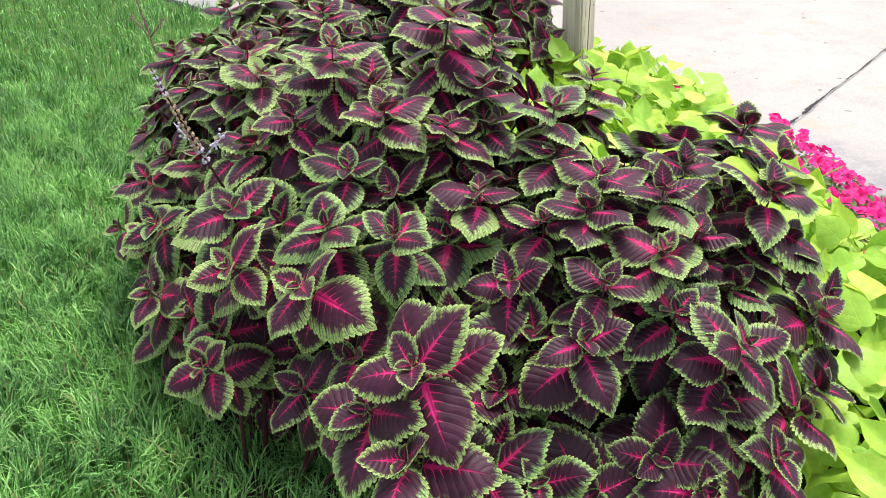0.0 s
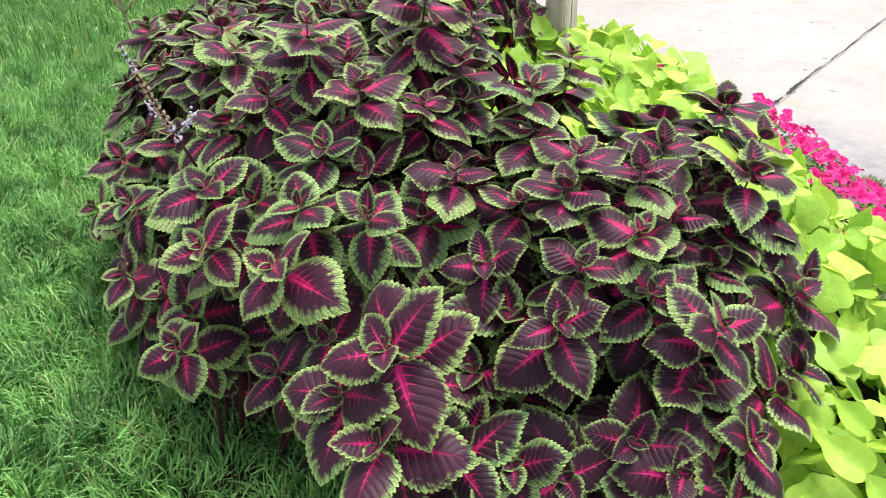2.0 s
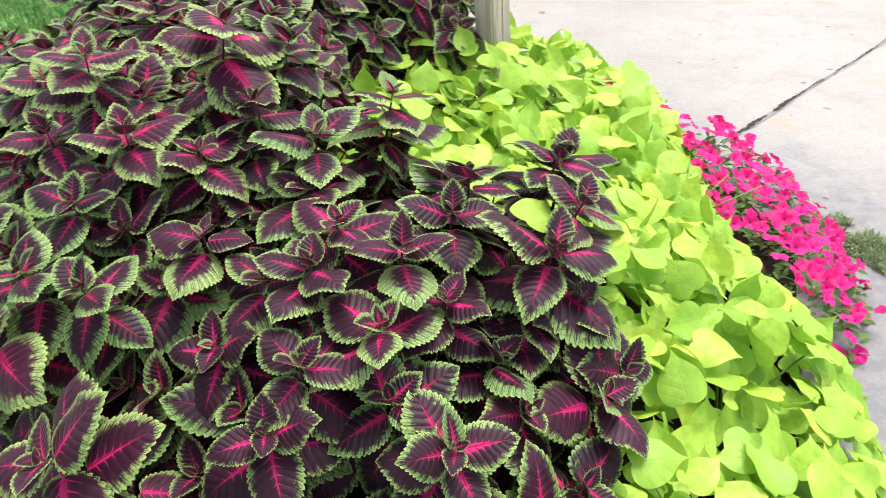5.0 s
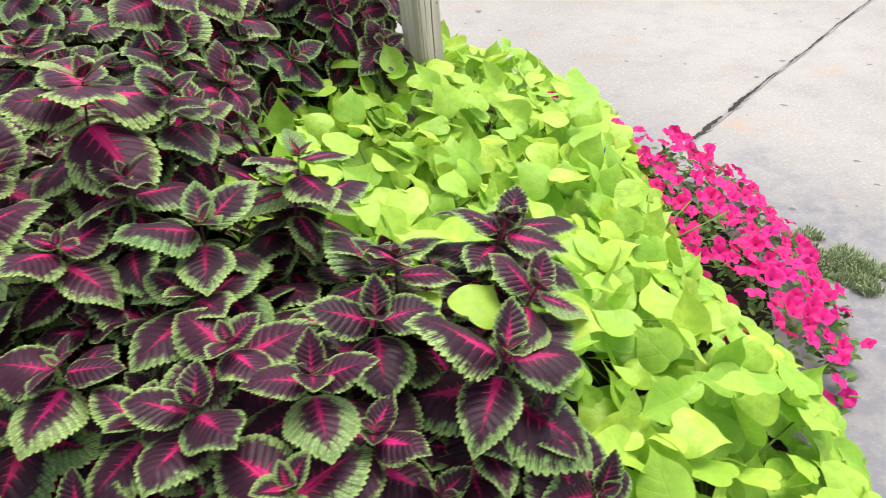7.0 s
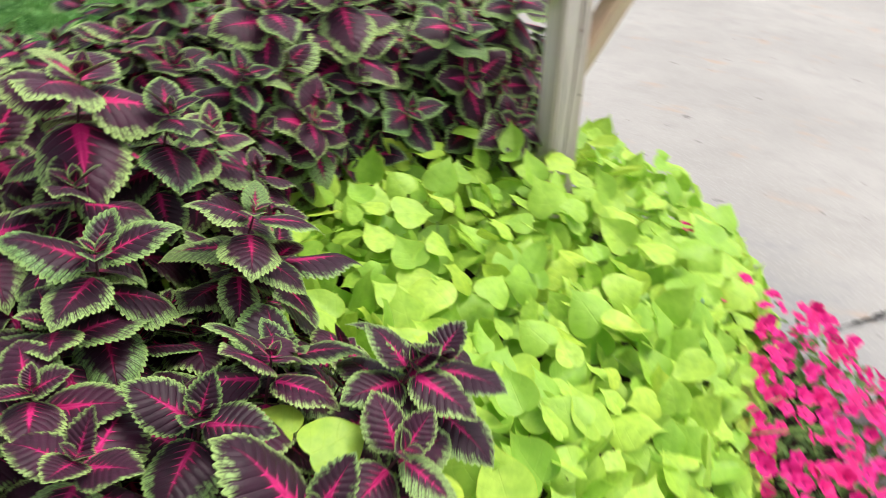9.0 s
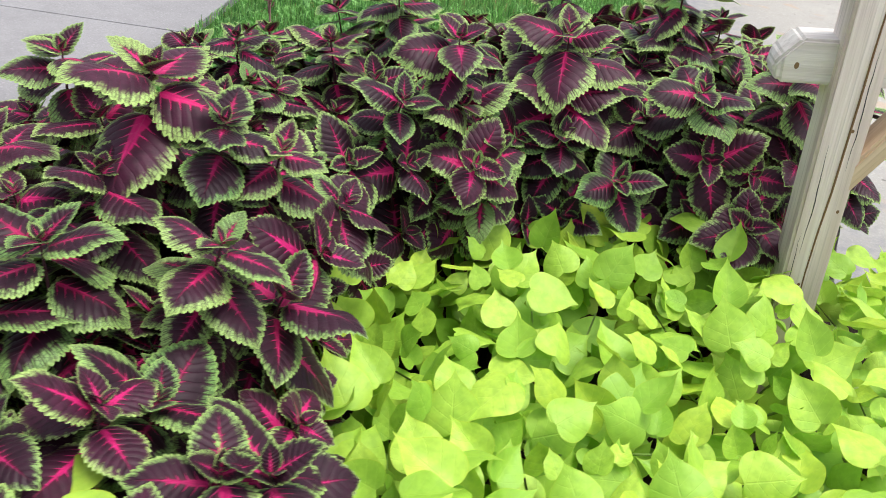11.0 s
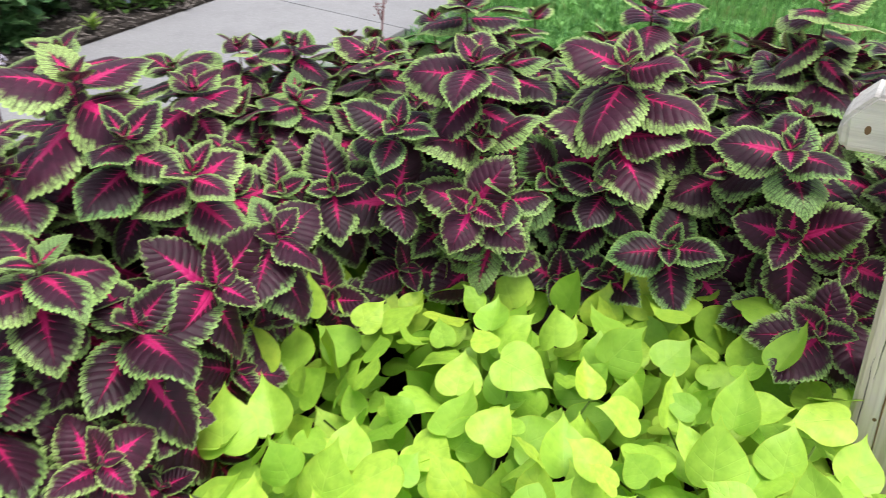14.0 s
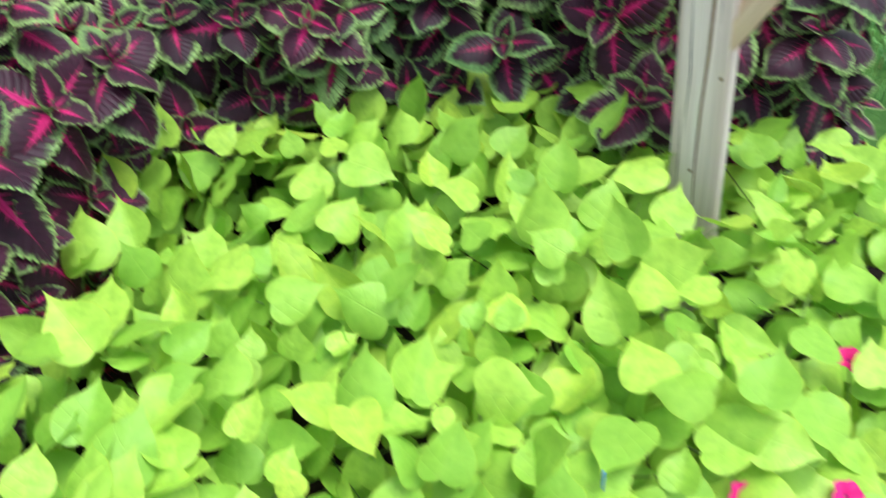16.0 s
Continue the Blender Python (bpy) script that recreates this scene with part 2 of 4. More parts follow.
def wood_material(name, lo, hi, stain):
    n = Nodes(name, 0.72, 0.25)
    o = n.coord()
    ring = n.noise(n.scaled(o, (34.0, 34.0, 1.1)), 1.0, 5.0, 0.6)
    fine = n.noise(n.scaled(o, (190.0, 190.0, 3.0)), 1.0, 3.0, 0.6)
    blot = n.noise(n.scaled(o, (9.0, 9.0, 4.0)), 1.0, 3.0)
    c = n.mix(n.step(ring, 0.3, 0.7), lo, hi)
    c = n.mix(n.m('MULTIPLY', n.step(fine, 0.52, 0.68), 0.28), c, tuple(x * 0.5 for x in lo))
    c = n.mix(n.m('MULTIPLY', n.step(blot, 0.5, 0.75), 0.5), c, stain)
    n.color(c)
    return n.bump(n.m('ADD', n.m('MULTIPLY', fine, 0.7), ring), 0.5, 0.004).mat


COLEUS = coleus_material()
LIME = lime_material()
STEM = plain_plant("coleus_stem", (0.05, 0.012, 0.018), (0.10, 0.03, 0.035))
VINE = plain_plant("vine_stem", (0.16, 0.30, 0.05), (0.26, 0.38, 0.08))
PETAL = plain_plant("petunia_petal", (0.80, 0.012, 0.20), (0.86, 0.020, 0.30), 0.55, 0.25)
THROAT = plain_plant("petunia_throat", (0.30, 0.004, 0.10), (0.38, 0.01, 0.14))
HERB = plain_plant("petunia_leaf", (0.07, 0.16, 0.03), (0.16, 0.28, 0.06), 0.6, 0.15, True)
BLADE = grass_blade_material()
WEED = plain_plant("weed_blade", (0.18, 0.26, 0.11), (0.42, 0.50, 0.26), 0.7, 0.15, True)
LAWN = lawn_material()
STREET = concrete_material("street_concrete", (0.40, 0.385, 0.355), True)
WALK = concrete_material("walk_concrete", (0.28, 0.275, 0.285), False)
SOIL = soil_material("bed_soil", (0.012, 0.009, 0.007), (0.05, 0.035, 0.025))
MULCH = soil_material("bark_mulch", (0.015, 0.012, 0.011), (0.10, 0.085, 0.075))
TAR = soil_material("joint_filler", (0.025, 0.025, 0.025), (0.12, 0.115, 0.11))
CRUMB = soil_material("crumbled_concrete", (0.34, 0.33, 0.315), (0.62, 0.61, 0.59))
GREY_WOOD = wood_material("weathered_wood", (0.62, 0.51, 0.45), (0.88, 0.79, 0.73), (0.70, 0.58, 0.50))
ARM_WOOD = wood_material("bleached_wood", (0.64, 0.59, 0.54), (0.80, 0.77, 0.73), (0.72, 0.64, 0.55))
PALE_WOOD = wood_material("fresh_wood", (0.58, 0.43, 0.28), (0.72, 0.57, 0.40), (0.60, 0.50, 0.40))
SHRUB = plain_plant("shrub_leaf", (0.04, 0.11, 0.04), (0.15, 0.28, 0.10), 0.55, 0.15, True)
SHRUB_TIP = plain_plant("shrub_tip_leaf", (0.14, 0.27, 0.05), (0.30, 0.42, 0.06), 0.5, 0.2, True)
BLUE = plain_plant("blue_flower", (0.30, 0.32, 0.55), (0.46, 0.48, 0.70), 0.6, 0.2, True)
LILAC = plain_plant("lilac_floret", (0.56, 0.50, 0.66), (0.76, 0.72, 0.80), 0.6, 0.2, True)
HUSK = plain_plant("dry_calyx", (0.34, 0.24, 0.15), (0.52, 0.42, 0.28), 0.7, 0.1, True)
ROSY = plain_plant("spent_flower_stalk", (0.22, 0.10, 0.10), (0.36, 0.20, 0.20))
TIE = Nodes("blue_plastic", 0.35).color((0.03, 0.16, 0.42)).mat
KNOT = Nodes("wood_knot", 0.7, 0.2).color((0.20, 0.12, 0.06)).mat

# ---- helpers for building ----


def mesh_of(name, verts, faces, material, smooth=True):
    me = bpy.data.meshes.new(name)
    me.from_pydata([tuple(map(float, p)) for p in verts], [], faces)
    me.materials.append(material)
    if smooth:
        me.polygons.foreach_set("use_smooth", [True] * len(me.polygons))
    me.update()
    return me


def child(name, me, parent, m=None, label=""):
    ob = new(name, me)
    ob.parent = parent
    if m is not None:
        ob.matrix_basis = m
    return tagged(ob, label) if label else ob


def part(name, bm, material, parent, label=""):
    me = bpy.data.meshes.new(name)
    bm.to_mesh(me)
    bm.free()
    me.materials.append(material)
    return child(name, me, parent, None, label)


def thing(name, where, label, category, group="", kind=""):
    ob = new(name)
    ob.location = where
    ob.empty_display_size = 0.05
    return tagged(ob, label, category, group, kind)


def inside(poly, x, y):
    hit = False
    for (x0, y0), (x1, y1) in zip(poly, poly[1:] + poly[:1]):
        if (y0 > y) != (y1 > y) and x < (x1 - x0) * (y - y0) / (y1 - y0) + x0:
            hit = not hit
    return hit


def rim_of(poly, x, y):
    """The distance to the outline and the way to its nearest point."""
    best = (9.0, Vector((0, 0)))
    p = Vector((x, y))
    for a, b in zip(poly, poly[1:] + poly[:1]):
        a, b = Vector(a), Vector(b)
        k = min(1, max(0, (p - a).dot(b - a) / (b - a).length_squared))
        w = a + k * (b - a) - p
        if w.length < best[0]:
            best = (w.length, w.normalized() if w.length > 1e-6 else w)
    return best


def height_from(points, x, y, power=3.0):
    p = np.asarray(points)
    w = 1 / (np.hypot(p[:, 0] - x, p[:, 1] - y) ** power + 1e-5)
    return float((w * p[:, 2]).sum() / w.sum())


def scatter(poly, gap, rng, tries=40):
    """Points over an outline, none nearer to another than gap."""
    xs, ys = [p[0] for p in poly], [p[1] for p in poly]
    n = int((max(xs) - min(xs)) * (max(ys) - min(ys)) / gap ** 2 * tries / 10)
    got, cells = [], {}
    for _ in range(n):
        x, y = rng.uniform(min(xs), max(xs)), rng.uniform(min(ys), max(ys))
        if not inside(poly, x, y):
            continue
        i, j = int(x // gap), int(y // gap)
        near = [q for a in (i - 1, i, i + 1) for b in (j - 1, j, j + 1) for q in cells.get((a, b), [])]
        if all((q[0] - x) ** 2 + (q[1] - y) ** 2 > gap * gap for q in near):
            cells.setdefault((i, j), []).append((x, y))
            got.append((x, y))
    return got


def half_outline(points, wide, count):
    """Even steps along a smooth curve through the points: one side of a leaf, from its base to its tip."""
    p = [Vector((x, y * wide)) for x, y in points]
    p = [2 * p[0] - p[1]] + p + [2 * p[-1] - p[-2]]
    fine = []
    for a, b, c, d in zip(p, p[1:], p[2:], p[3:]):
        for k in range(16):
            t = k / 16
            fine.append(0.5 * (2 * b + (c - a) * t + (2 * a - 5 * b + 4 * c - d) * t * t + (3 * b - a - 3 * c + d) * t ** 3))
    fine.append(p[-2])
    far = [0.0]
    for a, b in zip(fine, fine[1:]):
        far.append(far[-1] + (b - a).length)
    got, j = [], 0
    for i in range(count + 1):
        want = far[-1] * i / count
        while j < len(far) - 2 and far[j + 1] < want:
            j += 1
        k = (want - far[j]) / max(1e-9, far[j + 1] - far[j])
        got.append(fine[j].lerp(fine[j + 1], k))
    return got


def leaf_mesh(name, points, wide, rows, columns, fold, droop, cup, teeth, material, waves=0.0, turn=0.0, tip=0.0):
    """A leaf one long along x, its face up in z, with the stalk at 0. columns: from midrib to edge."""
    verts, faces, uv, rim = [], [], [], []
    across = [-v for v in reversed(columns)] + [0.0] + list(columns)
    edge = half_outline(points, wide, rows)
    spine = 0.0
    for i, o in enumerate(edge):
        spine = 1.0 if i == rows else min(0.985, max(spine + 0.003, o.x - 0.35 * o.y * (1 - o.x)))
        ahead = (edge[min(i + 1, rows)] - edge[max(i - 1, 0)]).normalized()
        out = Vector((-ahead.y, ahead.x))
        notch = teeth * (-0.9, 0.25, 0.65)[i % 3] * min(1, o.y * 6) if 0 < i < rows else 0.0
        e = o + out * notch + ahead * max(0.0, notch) * 0.5
        length = (o - Vector((spine, 0))).length
        for v in across:
            q = Vector((spine, 0)).lerp(o if abs(v) < 1 else e, abs(v))
            x, y = q.x, math.copysign(q.y, v)
            z = fold * (math.sqrt(y * y + 0.0025) - 0.05) - droop * max(0, x) ** 2 - cup * y * y * 4 + turn * y * x
            z += waves * math.sin(x * 10 + v * 2.2 + wide * 50) * abs(v) ** 2 * min(1.0, length * 5) - tip * max(0.0, x - 0.6) ** 2 * 4
            verts.append((x, y, z))
            uv.append((max(0.0, x), v * 0.5 + 0.5))
            rim.append(((1 - abs(v)) * length, 0.0))
    n = len(across)
    for i in range(rows):
        for j in range(n - 1):
            a = i * n + j
            faces.append((a, a + n, a + n + 1, a + 1))
    me = mesh_of(name, verts, faces, material)
    for layer, data in (("leaf", uv), ("rim", rim)):
        u = me.uv_layers.new(name=layer)
        for loop in me.loops:
            u.data[loop.index].uv = data[loop.vertex_index]
    return me


def leaf_pose(at, way, up, size, wide=1.0):
    x = Vector(way).normalized()
    y = Vector(up).cross(x).normalized()
    z = x.cross(y)
    m = Matrix((x, y, z)).transposed().to_4x4()
    return Matrix.Translation(at) @ m @ Matrix.Diagonal((size, size * wide, size, 1))


def joined(name, pieces, material):
    """Many leaves in one mesh, with their two maps. pieces: mesh and pose."""
    verts, faces, maps = [], [], {"leaf": [], "rim": []}
    for me, m in pieces:
        b = len(verts)
        verts += [m @ v.co for v in me.vertices]
        faces += [tuple(b + k for k in p.vertices) for p in me.polygons]
        for layer, data in maps.items():
            data += [tuple(d.uv) for d in me.uv_layers[layer].data]
    got = mesh_of(name, verts, faces, material)
    for layer, data in maps.items():
        got.uv_layers.new(name=layer).data.foreach_set("uv", [x for d in data for x in d])
    return got


def tube(bm, points, radii, sides=6):
    """A tube along points."""
    rings = []
    for i, p in enumerate(points):
        d = (points[min(i + 1, len(points) - 1)] - points[max(i - 1, 0)]).normalized()
        a = d.orthogonal().normalized()
        b = d.cross(a)
        rings.append([bm.verts.new(p + radii[i] * (math.cos(q) * a + math.sin(q) * b)) for q in (2 * math.pi * k / sides for k in range(sides))])
    for r0, r1 in zip(rings, rings[1:]):
        for k in range(sides):
            f = bm.faces.new((r0[k], r0[(k + 1) % sides], r1[(k + 1) % sides], r1[k]))
            f.smooth = True
    bm.faces.new(rings[-1])
    bm.faces.new(list(reversed(rings[0])))


# ---- ground ----
COLEUS_BED = [(-0.06, 1.16), (0.08, 0.99), (0.53, 0.96), (0.7, 1.12), (0.8, 1.45), (0.72, 1.8), (0.48, 1.96), (0.28, 2.06), (0.1, 2.24), (0.05, 2.47), (0.1, 2.75),
              (0.22, 3.0), (0.4, 3.16), (0.42, 3.5), (0.1, 3.95), (-0.35, 3.95), (-0.74, 3.4), (-0.96, 2.7), (-0.94, 2.15), (-0.77, 1.77), (-0.52, 1.50), (-0.25, 1.39)]
VINE_BED = [(0.66, 0.8), (1.05, 0.8), (1.24, 1.2), (1.36, 1.6), (1.36, 2.0), (1.22, 2.35), (1.2, 2.7), (1.2, 3.05), (1.16, 3.35), (1.04, 3.55), (0.82, 3.72), (0.52, 3.72), (0.4, 3.3),
            (0.28, 3.04), (0.14, 2.98), (0.08, 2.83), (0.0, 2.72), (-0.1, 2.55), (-0.22, 2.44), (-0.22, 2.32), (-0.1, 2.2), (0.06, 2.12), (0.39, 2.02), (0.63, 1.91), (0.73, 1.7), (0.75, 1.4), (0.68, 1.1)]
PETUNIA_BED = [(1.14, 3.08), (1.33, 3.2), (1.52, 3.02), (1.6, 2.65), (1.58, 2.3), (1.46, 2.04), (1.28, 2.02), (1.16, 2.4)]


def sheet(name, poly, top, depth, material, label, category, bevel=0.008):
    """A flat slab with that outline and a worn edge."""
    bm = bmesh.new()
    up = [bm.verts.new((x, y, top)) for x, y in poly]
    f = bm.faces.new(up)
    if f.normal.z < 0:
        f.normal_flip()
    got = bmesh.ops.extrude_face_region(bm, geom=[f])
    low = [v for v in got["geom"] if isinstance(v, bmesh.types.BMVert)]
    for v in low:
        v.co.z = top - depth
    bmesh.ops.recalc_face_normals(bm, faces=bm.faces)
    edges = [e for e in bm.edges if all(abs(v.co.z - top) < 1e-6 for v in e.verts)]
    if bevel:
        bmesh.ops.bevel(bm, geom=edges, offset=bevel, segments=2, affect='EDGES')
    me = bpy.data.meshes.new(name)
    bm.to_mesh(me)
    bm.free()
    me.materials.append(material)
    return tagged(new(name, me), label, category, kind="structure")


def build_ground():
    n, far = 60, 900.0
    lin = np.concatenate([-np.geomspace(far, 6, 14), np.linspace(-5.5, 7.5, n), np.geomspace(8, far, 14)])
    verts, faces = [], []
    for y in lin:
        for x in lin:
            verts.append((x, y, 0.012 * noise.noise((x * 0.8, y * 0.8, 0)) - 0.03))
    m = len(lin)
    for j in range(m - 1):
        for i in range(m - 1):
            faces.append((j * m + i, j * m + i + 1, (j + 1) * m + i + 1, (j + 1) * m + i))
    tagged(new("ground", mesh_of("ground", verts, faces, LAWN)), "wide green lawn ground under the mown grass", "lawn", kind="structure")


build_ground()
# the street's slabs: the joints run along (0.63, 0.77), the kerb line along (-0.72, 0.69)
ALONG, ACROSS = Vector((-0.74, 0.67)), Vector((0.645, 0.764))
CORNER = Vector((1.57, 3.588)) - ACROSS * 0.6


def street_slab(a, b, c, d, name="road"):
    """A slab from a to b along the kerb line and from c to d across it, from the corner."""
    poly = [tuple(CORNER + ALONG * u + ACROSS * v) for u, v in ((a, c), (b, c), (b, d), (a, d))]
    return sheet(name, poly, 0.0, 0.12, STREET, "pale worn concrete street slab with stains and chips", "road slab", 0.003)


for a, b in ((0.003, 6.0), (6.02, 60.0), (-6.0, -0.003), (-60.0, -6.02)):
    street_slab(a, b, 0.0, 9.0)
street_slab(-60.0, -0.30, -12.0, -0.007)
sheet("road_base", [tuple(CORNER + ALONG * u + ACROSS * v) for u, v in ((-59.0, -0.10), (-0.31, -0.10), (-0.31, 0.09), (-59.0, 0.09))], -0.014, 0.01, TAR, "dark gritty filler in the joint between street slabs", "road joint", 0)


def joint_strip(name, material, wide, swell, ragged, top, seed, label):
    """A strip along the street's joint with ragged sides."""
    verts, faces = [], []
    n = 420
    for i in range(n + 1):
        v = 0.30 + 8.0 * (i / n) ** 1.5
        p = CORNER + ACROSS * v
        fade = math.exp(-v / 2.5)
        bend = 0.003 * math.sin(v * 7) + 0.002 * math.sin(v * 23)
        broken = min(1.0, max(0.0, 0.75 + 1.6 * noise.noise((v * 5, seed, 9)) + 0.8 * noise.noise((v * 19, seed, 3))))
        for sg in (-1, 1):
            rough = noise.noise((v * 30, seed + sg, 0)) + 0.6 * noise.noise((v * 80, seed + sg, 4))
            w = (wide + swell * math.exp(-((v - 0.70) / 0.22) ** 2) + ragged * rough * fade) * broken
            verts.append((*(p + ALONG * (bend + sg * max(0.0004, w))), top + 0.0005 * noise.noise((v * 50, sg, seed))))
    for i in range(n):
        faces.append((2 * i, 2 * i + 1, 2 * i + 3, 2 * i + 2))
    tagged(new(name, mesh_of(name, verts, faces, material, False)), label, "crack", kind="structure")


joint_strip("road_joint_edge", CRUMB, 0.013, 0.014, 0.018, 0.0035, 5, "pale crumbling concrete along the street joint")
joint_strip("road_joint", TAR, 0.0040, 0.010, 0.0085, 0.0065, 6, "dark broken joint between two concrete street slabs")
# the walk, in slabs of its own, along (-0.7, 0.71)
WU, WV = Vector((0.7, 0.714)), Vector((-0.714, 0.7))
for i in range(-2, 6):
    v0, v1 = 4.1 + i * 1.34 + 0.002, 4.1 + (i + 1) * 1.34 - 0.002
    poly = [tuple(WU * u + WV * v) for u, v in ((-1.03, v0), (0.15, v0), (0.10, v1), (-1.05, v1))]
    sheet("pavement", poly, 0.012, 0.1, WALK, "grey broom-finished concrete walk slab between lawn and mulch bed", "walk slab", 0.003)
sheet("planting_soil", [tuple(WU * u + WV * v) for u, v in ((-6.0, 2.45), (-1.035, 2.45), (-1.06, 8.0), (-6.0, 8.0))], 0.02, 0.08, MULCH, "dark bark mulch bed beside the walk", "mulch", 0.02)
sheet("bed_soil", [(-0.5, 1.25), (0.0, 1.0), (0.75, 0.95), (1.06, 1.12), (1.24, 1.65), (1.36, 2.1), (1.48, 2.6), (1.38, 3.0), (1.15, 3.5), (0.8, 3.8), (0.2, 3.95), (-0.5, 3.8), (-0.85, 2.8), (-0.85, 2.0)],
      0.01, 0.06, SOIL, "dark garden soil under the bedding plants", "soil", 0.02)


def grass(name, region, count, tall, wide, seed, label, bare=(), material=None, sparse=-9.0):
    """Blades over a region, as one mesh."""
    rng = np.random.RandomState(seed)
    xs, ys = [p[0] for p in region], [p[1] for p in region]
    x, y = rng.uniform(min(xs), max(xs), count), rng.uniform(min(ys), max(ys), count)
    keep = np.array([inside(region, a, b) and not any(inside(q, a, b) for q in bare) and noise.noise((a * 14, b * 14, seed)) > sparse for a, b in zip(x, y)])
    x, y = x[keep], y[keep]
    n = len(x)
    clump = np.array([noise.noise((a * 3.1, b * 3.1, 2.0)) for a, b in zip(x, y)])
    h = tall * rng.uniform(0.55, 1.15, n) * (1 + 0.35 * clump)
    swirl = np.array([noise.noise((a * 9.0, b * 9.0, 5.0)) for a, b in zip(x, y)])
    az = rng.uniform(-1.3, 1.3, n) + swirl * 9.0
    lean = rng.uniform(0.1, 1.1, n)
    w = wide * rng.uniform(0.6, 1.2, n)
    face = az + rng.uniform(-0.8, 0.8, n) + 1.57
    dx, dy, ex, ey = np.cos(az), np.sin(az), np.cos(face), np.sin(face)
    verts = np.zeros((n, 7, 3))
    curl = rng.normal(0, 0.35, n)
    for k, (f, ww) in enumerate(((0.0, 0.8), (0.42, 1.0), (0.76, 0.7), (1.0, 0.0))):
        z, out = h * f * (1 - 0.42 * lean * f ** 1.5), h * lean * f ** 1.8 * 0.85
        cx, cy = dx * out - dy * out * curl * f, dy * out + dx * out * curl * f
        for side, sg in ((0, -1), (1, 1)):
            if k < 3 or side == 0:
                verts[:, 2 * k + side] = np.stack([x + cx + sg * ex * w * ww, y + cy + sg * ey * w * ww, z - 0.03 * (f == 0)], 1)
    base = np.arange(n) * 7
    faces = [f for b in base.tolist() for f in ((b, b + 1, b + 3, b + 2), (b + 2, b + 3, b + 5, b + 4), (b + 4, b + 5, b + 6))]
    me = bpy.data.meshes.new(name)
    me.from_pydata(verts.reshape(-1, 3).tolist(), [], faces)
    me.materials.append(material or BLADE)
    return tagged(new(name, me), label, "grass", kind="stuff")


def strip(u0, u1, v0, v1):
    return [tuple(WU * u + WV * v) for u, v in ((u0, v0), (u1, v0), (u1, v1), (u0, v1))]


INNER_BED = [(-0.25, 1.6), (0.5, 1.3), (0.7, 3.5), (-0.4, 3.7), (-0.75, 2.8), (-0.75, 1.95)]
grass("grass", [(-2.3, 0.5), (-0.2, 0.5), (0.3, 1.3), (0.0, 3.0), (-0.3, 4.0), (-2.3, 4.0)], 130000, 0.092, 0.0021, 11, "thick green mown lawn grass beside the bed", (INNER_BED, strip(-9.0, 0.14, -3.0, 9.0)))
grass("grass", [(-2.4, 4.0), (-0.2, 4.0), (-0.1, 4.3), (-1.6, 5.75), (-4.2, 6.6), (-6.0, 8.6), (-6.2, 6.5), (-2.4, 2.75)], 42000, 0.065, 0.003, 12, "green mown lawn grass between street and walk", (strip(-9.0, 0.14, -3.0, 9.0),))
grass("grass", strip(0.15, 1.6, 2.0, 5.2), 22000, 0.06, 0.0028, 13, "green mown lawn grass along the walk")
grass("grass", strip(-3.0, -1.04, 0.5, 2.45), 14000, 0.07, 0.0035, 14, "darker green grass beyond the walk")
grass("grass", strip(-1.55, -1.05, 4.0, 6.0), 7000, 0.08, 0.004, 16, "bright green grass tufts beside the walk")
grass("weed", [(1.54, 2.74), (1.62, 2.58), (1.76, 2.42), (1.86, 2.36), (1.86, 2.46), (1.80, 2.60), (1.66, 2.84)], 9000, 0.028, 0.0016, 15, "low dull green weeds growing in the slab joint", (), WEED, -0.3)

# ---- the post ----


FACE = radians(-44)
OUT = Vector((math.cos(FACE), math.sin(FACE), 0))
SIDE = Vector((-OUT.y, OUT.x, 0))
POST = Vector((0.528, 3.141, 0))
LEAN_WAY = Vector((-0.054, -0.058, 1))


def local_timber(name, a, b, wide, deep, up, material, parent, label, shape=None, bevel=0.006):
    """A timber whose own z runs along its grain."""
    a, b = Vector(a), Vector(b)
    x = (b - a).normalized()
    y = Vector(up).cross(x).normalized()
    z = x.cross(y)
    m = Matrix((y, z, x)).transposed().to_4x4()
    m.translation = (a + b) / 2
    bm = bmesh.new()
    bmesh.ops.create_cube(bm, size=1.0, matrix=Matrix.Diagonal((wide, deep, (b - a).length, 1)))
    if shape:
        shape(bm, (b - a).length)
    bmesh.ops.bevel(bm, geom=list(bm.edges), offset=bevel, segments=2, affect='EDGES')
    me = bpy.data.meshes.new(name)
    bm.to_mesh(me)
    bm.free()
    me.materials.append(material)
    return child(name, me, parent, m, label)


